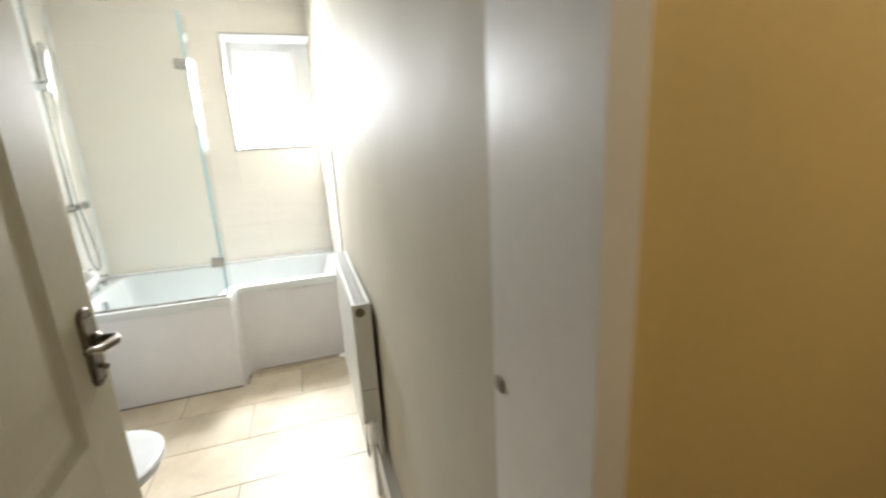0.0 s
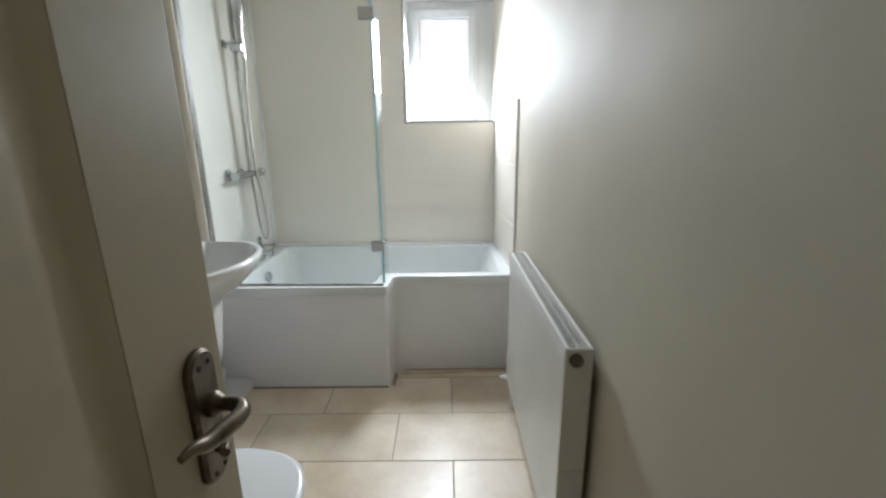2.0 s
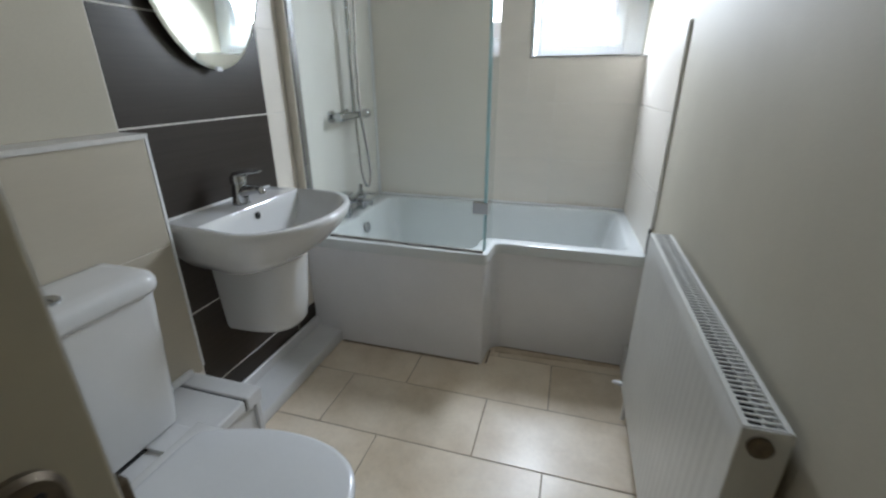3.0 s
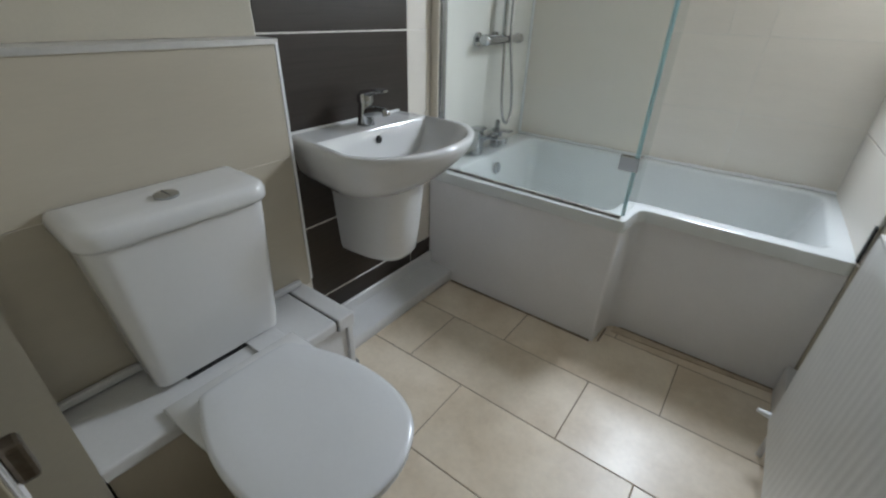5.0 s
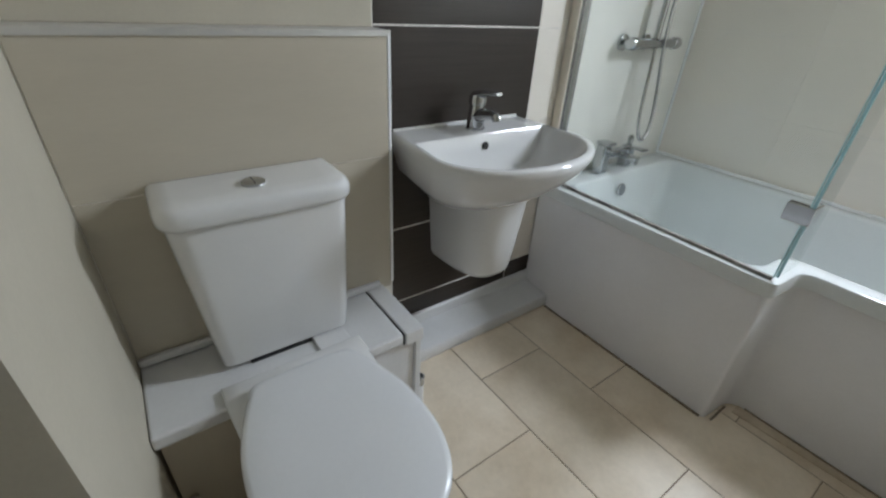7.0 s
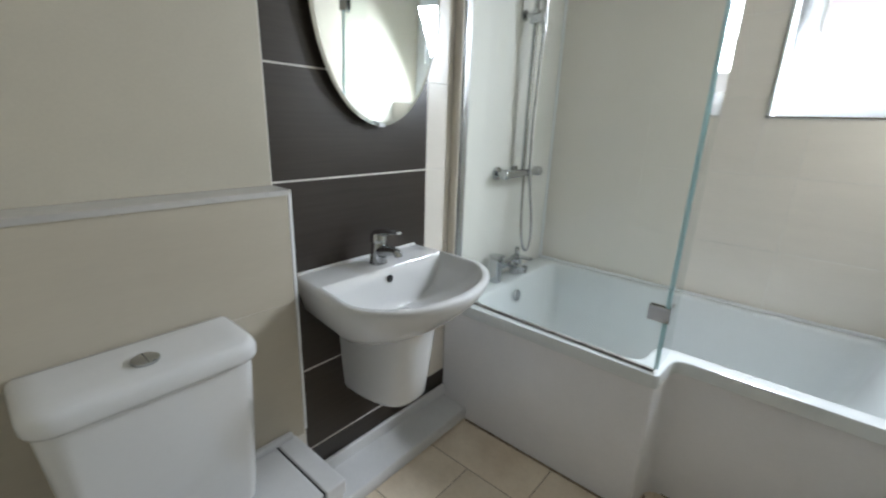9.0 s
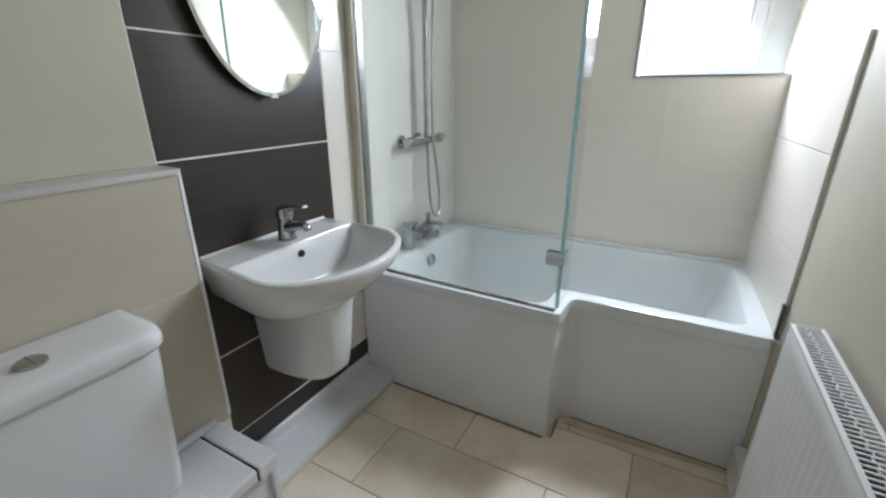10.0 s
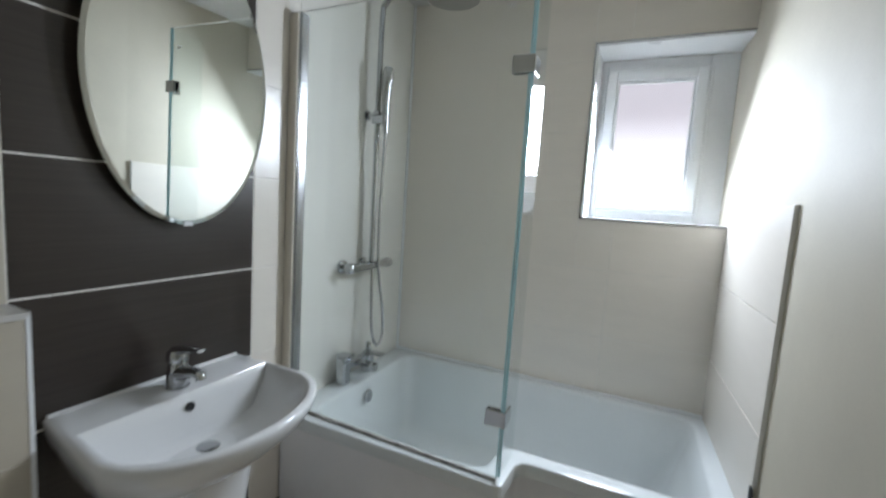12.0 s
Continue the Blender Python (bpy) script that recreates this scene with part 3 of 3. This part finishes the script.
for v in bm.verts:  # a flat paddle, thinner towards its tip
    k = (v.co.x - TX) / 0.11
    mid = TZ + 0.096 + 0.034 * k - 0.012 * k * k
    v.co.z = mid + (v.co.z - mid) * (0.75 - 0.45 * k)
part("lever", bm, M_CHROME, tap)

# ---- mirror ----
mirror = thing("mirror", "large frameless oval mirror on the dark tiles", "mirror", (0.0, 2.117, 1.26))
def oval(x, k):
    """The mirror's outline: it hangs off the wall, leaning a little forward and to one side."""
    out = []
    for i in range(96):
        y, z = (0.245 - k) * math.cos(2 * math.pi * i / 96), (0.378 - k) * math.sin(2 * math.pi * i / 96)
        out.append((x + 0.030 * y + 0.0244 * z, 2.117 + y, 1.640 + z))
    return out
part("glass", loft(bmesh.new(), [oval(0.036, 0.0), oval(0.0375, 0.0), oval(0.040, 0.011)], True, True), M_MIRROR, mirror, smooth=2)
part("backing", loft(bmesh.new(), [oval(0.0155, 0.05), oval(0.0357, 0.03)], True, True), M_DARK, mirror, "dark backing board")
part("clip", boxes((0.030, 0.0345, 2.104, 2.130, 1.258, 1.270)), M_PVC, mirror, "small clear mirror clip", smooth=0, bevel=0.001)
for dy in (-0.1, 0.1):
    part("hanger", boxes((0.0005, 0.018, 2.117 + dy - 0.015, 2.117 + dy + 0.015, 1.70, 1.73)), M_DARK, mirror, smooth=0)

# ---- low pipe boxing under the basin ----
low = thing("pipe_boxing", "low white plastic pipe boxing on the floor under the basin", "pipe boxing", (0.07, 2.1, 0.0))
def run(prof, y0, y1):
    """An outline in x and z carried along y."""
    bm = bmesh.new()
    ends = [[bm.verts.new((x, y, z)) for x, z in prof] for y in (y0, y1)]
    for i in range(len(prof)):
        j = (i + 1) % len(prof)
        bm.faces.new((ends[0][i], ends[0][j], ends[1][j], ends[1][i]))
    bm.faces.new(ends[0][::-1])
    bm.faces.new(ends[1])
    return bm
part("cover", run([(0.0185, 0.0), (0.0185, 0.074), (0.030, 0.070), (0.125, 0.063), (0.143, 0.058), (0.148, 0.046), (0.146, 0.010), (0.140, 0.0)], 1.7125, 2.508), M_BOARD, low, smooth=30)
part("upstand", run([(0.001, 0.0), (0.001, 0.118), (0.010, 0.122), (0.016, 0.116), (0.018, 0.080), (0.018, 0.0)], 1.7125, 2.508), M_BOARD, low, smooth=30)
part("end_board", boxes((0.004, 0.138, 1.7122, 1.7124, 0.002, 0.055)), M_BOARD, low, smooth=0)

# ---- boxing behind the toilet ----
boxing = thing("toilet_boxing", "low white-capped boxing behind the toilet pan", "boxing", (0.2, 1.38, 0.0))
part("cap_board", boxes((0.0945, 0.335, 1.0560, 1.650, 0.338, 0.374)), M_BOARD, boxing, smooth=0, bevel=0.006)
part("end_cap", boxes((0.0945, 0.340, 1.6535, 1.712, 0.334, 0.378), (0.10, 0.332, 1.690, 1.710, 0.0, 0.3335)), M_BOARD, boxing, smooth=0, bevel=0.004)
part("upstand", boxes((0.0945, 0.112, 1.0560, 1.700, 0.3785, 0.400)), M_BOARD, boxing, smooth=0, bevel=0.006)
part("front_board", boxes((0.300, 0.316, 1.0640, 1.4195, 0.0, 0.3375)), M_BEIGETILE_DIM, boxing, "cream tile front", smooth=0)
part("front_board", boxes((0.300, 0.322, 1.4200, 1.6895, 0.0, 0.3375)), M_BOARD, boxing, "white painted front", smooth=0, bevel=0.002)
# Joint is filled black to paint the shade inside it.
part("shadow_gap", boxes((0.10, 0.333, 1.6502, 1.6533, 0.336, 0.372)), M_DARK, boxing, "black strip for the shade in the open joint", smooth=0)
# Nothing is cut here; a black slab paints the shade below the cistern.
part("cut_out", boxes((0.12, 0.225, 1.28, 1.50, 0.3742, 0.3785)), M_DARK, boxing, "black slab for the shade in the gap below the cistern", smooth=0)
part("cover_strip", boxes((0.175, 0.290, 1.435, 1.520, 0.3745, 0.383)), M_BOARD, boxing, smooth=0, bevel=0.003)

# ---- toilet ----
toilet = thing("toilet", "white ceramic close-coupled toilet with the seat lid closed", "toilet", (0.5, 1.37, 0.0))
WY = 1.370
def tl(x0, x1, hw, z, p=2.3):
    return d_loop(x0, x1, WY, hw, z, p)
loops = [tl(0.318, 0.60, 0.105, 0.0, 2.6), tl(0.318, 0.60, 0.100, 0.03, 2.6), tl(0.318, 0.585, 0.092, 0.14, 2.5), tl(0.318, 0.63, 0.108, 0.22, 2.4), tl(0.30, 0.72, 0.145, 0.31, 2.2), tl(0.28, 0.775, 0.168, 0.370, 2.2), tl(0.28, 0.782, 0.170, 0.384, 2.2), tl(0.285, 0.775, 0.166, 0.388, 2.2)]
part("pan", loft(bmesh.new(), loops, True, True), M_CERAMIC, toilet, smooth=60)
def egg(k, z):
    """The lid's outline: flat and narrow at the hinges, widest past the middle, round at the front."""
    half = curve_points([(0.337, 0.0, 0), (0.338, 0.075, 0), (0.345, 0.112, 0), (0.375, 0.130, 0), (0.44, 0.155, 0), (0.51, 0.174, 0), (0.59, 0.181, 0), (0.66, 0.175, 0), (0.72, 0.155, 0), (0.765, 0.122, 0), (0.793, 0.075, 0), (0.804, 0.030, 0), (0.806, 0.0, 0)], 48)
    f = 1 - k / 0.2
    return [(0.585 + f * (q.x - 0.585), WY + f * q.y, z) for q in half] + [(0.585 + f * (q.x - 0.585), WY - f * q.y, z) for q in half[-2:0:-1]]
part("seat", loft(bmesh.new(), [egg(0.010, 0.3885), egg(0.003, 0.392), egg(0.003, 0.402), egg(0.008, 0.4045)], True, True), M_SEAT, toilet, smooth=50)
part("lid", loft(bmesh.new(), [egg(0.006, 0.406), egg(0.0, 0.410), egg(0.0, 0.417), egg(0.004, 0.4215), egg(0.014, 0.424), egg(0.08, 0.4265)], True, True), M_SEAT, toilet, smooth=60)
part("hinge_plate", boxes((0.3355, 0.375, 1.268, 1.472, 0.3785, 0.3995)), M_SEAT, toilet, smooth=0, bevel=0.006)
def cl(x0, x1, y0, y1, z, r=0.03):
    return round_poly([(x0, y0, 0.008), (x1, y0, r), (x1, y1, r), (x0, y1, 0.008)], z)
cistern = part("cistern", loft(bmesh.new(), [cl(0.0985, 0.216, 1.232, 1.526, 0.384), cl(0.0985, 0.228, 1.222, 1.538, 0.390), cl(0.0985, 0.236, 1.216, 1.541, 0.45), cl(0.0985, 0.252, 1.198, 1.549, 0.65, 0.04), cl(0.0985, 0.260, 1.187, 1.553, 0.772, 0.045)], True, True), M_CERAMIC, toilet, smooth=50)
part("lid", loft(bmesh.new(), [cl(0.097, 0.256, 1.190, 1.550, 0.7725, 0.05), cl(0.0965, 0.270, 1.179, 1.560, 0.777, 0.055), cl(0.0965, 0.274, 1.176, 1.563, 0.785, 0.055), cl(0.0965, 0.274, 1.176, 1.563, 0.803, 0.055), cl(0.097, 0.269, 1.180, 1.559, 0.814, 0.055), cl(0.099, 0.258, 1.188, 1.550, 0.8195, 0.055), cl(0.11, 0.225, 1.22, 1.52, 0.8215, 0.05)], True, True), M_CERAMIC, cistern, smooth=60)
part("flush_button", tube(bmesh.new(), [(0.198, 1.366, 0.8205), (0.198, 1.366, 0.8265), (0.198, 1.366, 0.8295)], [0.0245, 0.0245, 0.020], 24), M_CHROME, cistern, "round chrome flush button")
part("button_split", boxes((0.1765, 0.2195, 1.3655, 1.3665, 0.8292, 0.8300)), M_DARK, cistern, "dark split line", smooth=0)

valve = thing("pipe_valve", "white pipe with chrome valve cap beside the boxing", "pipe", (0.292, 1.728, 0.0))
part("pipe", tube(bmesh.new(), [(0.292, 1.731, 0.0), (0.292, 1.731, 0.10)], 0.016, 16), M_PVC, valve)
part("cap", tube(bmesh.new(), [(0.292, 1.731, 0.1002), (0.292, 1.731, 0.128), (0.292, 1.731, 0.134)], [0.018, 0.018, 0.012], 16), M_CHROME, valve, "chrome cap")
stub = thing("supply_pipe", "painted cream pipe rising from the floor in the corner", "pipe", (0.335, 1.085, 0.0))
part("pipe", tube(bmesh.new(), [(0.337, 1.085, 0.0), (0.337, 1.085, 0.12), (0.325, 1.085, 0.135)], 0.011, 12), M_GLOSSPAINT, stub)

# ---- radiator ----
rad = thing("radiator", "white double-panel radiator with a slotted top grille", "radiator", (1.45, 1.87, 0.0))
RY0, RY1, RZ0, RZ1, RX0, RX1 = 1.450, 2.304, 0.140, 0.768, 1.432, 1.497
bm = bmesh.new()
n = 24
xs = []
step = (RY1 - RY0 - 0.06) / n
for i in range(n):
    y = RY0 + 0.03 + i * step
    xs += [(y, 0.0), (y + 0.25 * step, 0.0), (y + 0.4 * step, 0.0005), (y + 0.85 * step, 0.0005)]
ys = [(RY0 + 0.001, 0.0)] + xs + [(RY1 - 0.03, 0.0), (RY1 - 0.001, 0.0)]
levels = [(RZ0, 1.0, 0.008), (RZ0 + 0.012, 1.0, 0.0), (RZ0 + 0.03, 1.0, 0.0), (RZ1 - 0.060, 1.0, 0.0), (RZ1 - 0.045, 0.0, 0.0), (RZ1 - 0.012, 0.0, 0.0), (RZ1 - 0.004, 0.0, 0.004)]
rows = [[bm.verts.new((RX0 + d * k + o, y, z)) for y, d in ys] for z, k, o in levels]
for a, b in zip(rows, rows[1:]):
    for i in range(len(ys) - 1):
        bm.faces.new((a[i], a[i + 1], b[i + 1], b[i]))
part("front_panel", bm, M_RAD, rad, smooth=30)
part("back_panel", boxes((RX1 - 0.012, RX1, RY0 + 0.004, RY1 - 0.004, RZ0, RZ1 - 0.012)), M_RAD, rad, smooth=0)
# Solid black block: the shade between the panels, put in as colour.
part("core", boxes((RX0 + 0.010, RX1 - 0.0125, RY0 + 0.006, RY1 - 0.006, 0.30, RZ1 - 0.035)), M_DARK, rad, "black block for the shade inside the radiator", smooth=0)
for y0, y1 in ((RY0 - 0.004, RY0 + 0.0005), (RY1 - 0.0005, RY1 + 0.004)):
    part("side_panel", boxes((RX0 - 0.001, RX1 + 0.001, y0, y1, 0.292, 0.430), (RX0 - 0.001, RX1 + 0.001, y0, y1, 0.432, RZ1)), M_RAD, rad, smooth=0, bevel=0.002)
grille = boxes((RX0 + 0.001, RX0 + 0.010, RY0, RY1, RZ1 - 0.005, RZ1 + 0.001), (RX1 - 0.009, RX1 - 0.001, RY0, RY1, RZ1 - 0.005, RZ1 + 0.001))
GP = (RY1 - RY0 - 0.012) / 65
for i in range(65):
    xc = (RX0 + RX1) / 2 + (0.002 if i % 2 else -0.002)
    box(grille, xc - 0.0011, xc + 0.0011, RY0 + 0.006 + i * GP + 0.0022, RY0 + 0.006 + (i + 1) * GP - 0.0022, RZ1 - 0.004, RZ1 - 0.001)
top = part("top_grille", grille, M_RAD, rad, smooth=0)
bar = None
for i in range(66):
    y = RY0 + 0.006 + i * (RY1 - RY0 - 0.012) / 65
    for x0, x1 in ((RX0 + 0.008, RX1 - 0.008),):
        if bar is None:
            w = (x1 - x0) / 2
            bm = boxes((-w, w, -0.0019, 0.0019, -0.0025, 0.0))
            bar = bpy.data.meshes.new("slat")
            bm.to_mesh(bar)
            bm.free()
            bar.materials.append(M_RAD)
        s = new("slat", bar)
        s.location = ((x0 + x1) / 2, y, RZ1 - 0.001)
        s.parent = top
part("blanking_plug", tube(bmesh.new(), [(1.458, RY0 - 0.0045, 0.741), (1.458, RY0 - 0.012, 0.741), (1.458, RY0 - 0.0145, 0.741)], [0.0165, 0.0165, 0.012], 20), M_BRONZE, rad, "dark tarnished blanking plug")
vn = part("valve", tube(bmesh.new(), [(1.458, RY0 - 0.004, 0.285), (1.458, RY0 - 0.035, 0.285), (1.458, RY0 - 0.045, 0.272)], 0.011, 14), M_DULL, rad, "dull metal lockshield valve")
part("valve_cap", tube(bmesh.new(), [(1.458, RY0 - 0.040, 0.235), (1.458, RY0 - 0.040, 0.290), (1.458, RY0 - 0.040, 0.315), (1.458, RY0 - 0.040, 0.320)], [0.015, 0.016, 0.015, 0.010], 16), M_PVC, rad, "white plastic valve cap")
part("pipe", tube(bmesh.new(), [(1.458, RY0 - 0.040, -0.002), (1.458, RY0 - 0.040, 0.24)], 0.0075, 12), M_DULL, rad)
for i in range(30):
    y = RY0 + 0.03 + i * (RY1 - RY0 - 0.06) / 29
    part("bottom_lug", boxes((RX0 + 0.0085, RX0 + 0.0145, y - 0.008, y + 0.008, RZ0 - 0.004, RZ0 + 0.004)), M_RAD, rad, smooth=0)
part("drain_valve", tube(bmesh.new(), [(RX0 + 0.035, RY1 + 0.012, 0.160), (RX0 + 0.005, RY1 + 0.012, 0.160), (RX0 - 0.012, RY1 + 0.012, 0.163), (RX0 - 0.032, RY1 + 0.012, 0.166)], [0.011, 0.011, 0.009, 0.006], 12), M_PVC, rad)
part("pipe", tube(bmesh.new(), [(1.458, RY1 + 0.012, -0.002), (1.458, RY1 + 0.012, 0.172)], 0.0085, 12), M_FRAMEPAINT, rad)

# ---- door ----
door = thing("door_1", "cream painted panelled door standing open", "door", (0.865, 0.32, 0.0), kind="structure")
DX0, DX1, DY0, DY1, DZ0, DZ1 = 0.846, 0.884, 0.300, 1.018, 0.006, 1.985
SP = ((0.455, 0.880, 0.786, 1.86), (0.455, 0.880, 0.20, 0.676))
bm = boxes((DX0, DX1, DY0, 0.455, DZ0, DZ1), (DX0, DX1, 0.880, DY1, DZ0, DZ1), (DX0, DX1, 0.455, 0.880, DZ0, 0.20), (DX0, DX1, 0.455, 0.880, 0.676, 0.786), (DX0, DX1, 0.455, 0.880, 1.86, DZ1))
part("leaf", bm, M_GLOSSPAINT, door, smooth=0, bevel=0.0015)
for y0, y1, z0, z1 in SP:
    def pr(k, x):
        return [(x, y0 + k, z0 + k), (x, y1 - k, z0 + k), (x, y1 - k, z1 - k), (x, y0 + k, z1 - k)]
    bm = loft(bmesh.new(), [pr(0.0, DX1 - 0.0005), pr(0.004, DX1 - 0.0015), pr(0.018, DX1 - 0.008), pr(0.028, DX1 - 0.009), pr(0.050, DX1 - 0.003), pr(0.058, DX1 - 0.002)], False, True)
    loft(bm, [pr(0.0, DX0 + 0.0005), pr(0.014, DX0 + 0.010), pr(0.046, DX0 + 0.003)], False, True)
    part("panel", bm, M_GLOSSPAINT, door, smooth=25)
def stadium(x, hy, z0, z1, k=0.0):
    out = []
    for i in range(24):
        a = 2 * math.pi * i / 24
        zc = z1 - hy if math.sin(a) >= 0 else z0 + hy
        out.append((x, 0.969 + (hy - k) * math.cos(a), zc + (hy - k) * math.sin(a)))
    return out
plate = part("handle_plate", loft(bmesh.new(), [stadium(DX1 + 0.0002, 0.0245, 0.862, 1.028), stadium(DX1 + 0.005, 0.0245, 0.862, 1.028), stadium(DX1 + 0.0085, 0.0245, 0.862, 1.028, 0.004)], True, True), M_BRONZE, door, "worn bronze handle plate")
lever = curve_points([(DX1 + 0.008, 0.971, 0.960), (DX1 + 0.036, 0.971, 0.960), (DX1 + 0.048, 0.962, 0.960), (DX1 + 0.050, 0.948, 0.959), (DX1 + 0.045, 0.925, 0.960), (DX1 + 0.041, 0.905, 0.962), (DX1 + 0.038, 0.888, 0.969), (DX1 + 0.034, 0.874, 0.969)], 28)
part("lever", tube(bmesh.new(), lever, [0.0145 if i < 2 else 0.0085 if i < 7 else 0.0082 + 0.0014 * math.sin((i - 7) / 4.5) if i < 21 else 0.0080 - 0.0006 * (i - 21) for i in range(len(lever))], 14), M_BRONZE, plate, "worn bronze scroll lever")
for z in (0.876, 1.010):
    for y in (0.960, 0.978):
        part("screw", tube(bmesh.new(), [(DX1 + 0.0085, y, z), (DX1 + 0.0098, y, z)], 0.003, 10), M_DARK, plate)
part("thumb_turn", tube(bmesh.new(), [(DX1 + 0.0085, 0.969, 0.905), (DX1 + 0.020, 0.969, 0.905), (DX1 + 0.022, 0.960, 0.905)], 0.006, 10), M_BRONZE, plate)
part("edge_paint", boxes((DX0 + 0.001, DX1 - 0.001, DY1 + 0.0002, DY1 + 0.0012, 0.02, 1.97)), M_FRAMEPAINT, door, "chipped white paint on the door edge", smooth=0)
latch = part("latch_plate", boxes((0.854, 0.876, DY1 + 0.0013, DY1 + 0.0025, 0.905, 1.000)), M_FRAMEPAINT, door, "worn metal latch plate", smooth=0)
part("latch_bolt", boxes((0.859, 0.874, DY1 + 0.0026, DY1 + 0.014, 0.930, 0.960)), M_BRONZE, latch, smooth=0, bevel=0.003)
for z in (0.22, 1.72):
    part("hinge", tube(bmesh.new(), [(DX0 - 0.004, DY0 - 0.004, z), (DX0 - 0.004, DY0 - 0.004, z + 0.075)], 0.005, 10), M_DULL, door)

# strike plate on the door lining
strike = thing("strike_plate", "small tarnished metal strike plate on the door lining", "catch", (1.4988, 0.38, 1.045))
part("catch", boxes((1.4955, 1.4988, 0.378, 0.394, 1.036, 1.052)), M_BRONZE, strike, smooth=0, bevel=0.002)

# ---- tiles ----
# dark column behind the basin, then the light strip up to the screen
rows_z = [0.1985, 0.5015, 0.8045, 1.1075, 1.4105, 1.7135, 2.0165, 2.3195]
for z0, z1 in zip([0.0] + rows_z, rows_z + [CEIL]):
    lay_tile(wall_left, "+x", -0.008, 1.7525, 2.363, z0, z1, M_DARKTILE, 0.005)
    if z0 == 0.0:
        lay_tile(wall_left, "+x", -0.008, 2.363, 2.60, z0, z1, M_DARKTILE, 0.005)
    else:
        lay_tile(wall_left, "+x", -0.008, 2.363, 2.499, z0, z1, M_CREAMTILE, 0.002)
tile_area(wall_left, "+x", -0.008, [2.553, 3.352], [0.53, CEIL], M_SHOWERTILE, gap=0.0009)
tile_area(wall_left, "+x", -0.008, [1.056, 1.7525], [1.1015, CEIL], M_PLASTER)
tile_area(half, "+x", 0.0855, [1.0560, 1.745], [0.36, 0.795, 1.0943], M_BEIGETILE_DIM)
tile_area(half, "+y", 1.7445, [0.0, 0.0855], [0.0, 0.195, 0.498, 0.80, 1.0943], M_BEIGETILE_DIM)
lay_tile(half, "+z", 1.0865, 0.0, 0.0855, 1.0560, 1.7445, M_BEIGETILE_DIM, thick=0.008)
zs = [0.53, 0.811, 1.114, 1.417, 1.720, 2.023, CEIL]
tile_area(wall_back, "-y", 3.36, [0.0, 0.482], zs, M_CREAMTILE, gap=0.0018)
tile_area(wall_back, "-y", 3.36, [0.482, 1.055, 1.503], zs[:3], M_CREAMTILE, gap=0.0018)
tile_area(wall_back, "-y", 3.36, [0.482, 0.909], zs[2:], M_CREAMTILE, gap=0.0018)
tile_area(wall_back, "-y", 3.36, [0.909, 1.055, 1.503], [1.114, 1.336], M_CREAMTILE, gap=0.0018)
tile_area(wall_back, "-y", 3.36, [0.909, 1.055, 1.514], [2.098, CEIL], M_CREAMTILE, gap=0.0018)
turn = Matrix.Translation((1.512, 2.68, 0)) @ Matrix.Rotation(SKEW, 4, "Z") @ Matrix.Translation((-1.512, -2.68, 0))
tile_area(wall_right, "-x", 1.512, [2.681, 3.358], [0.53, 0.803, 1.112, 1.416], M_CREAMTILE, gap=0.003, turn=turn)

# floor, half bond
ylines = [0.4035, 0.462, 0.765, 1.068, 1.371, 1.674, 1.977, 2.280, 2.583, 2.80]
for y0, y1 in zip(ylines, ylines[1:]):
    xs = [0.0, 0.3265, 0.9315, 1.514] if round(y0, 3) in (1.977, 1.371, 0.765, 2.583) else [0.0, 0.572, 1.1765, 1.514]
    for x0, x1 in zip(xs, xs[1:]):
        lay_tile(floor, "+z", -0.008, x0, x1, y0, y1, M_FLOORTILE, 0.0036)
structure("threshold", boxes((0.837, 1.489, 0.244, 0.402, -0.0078, 0.006)), M_ALU, "metal threshold strip in the doorway", "threshold")
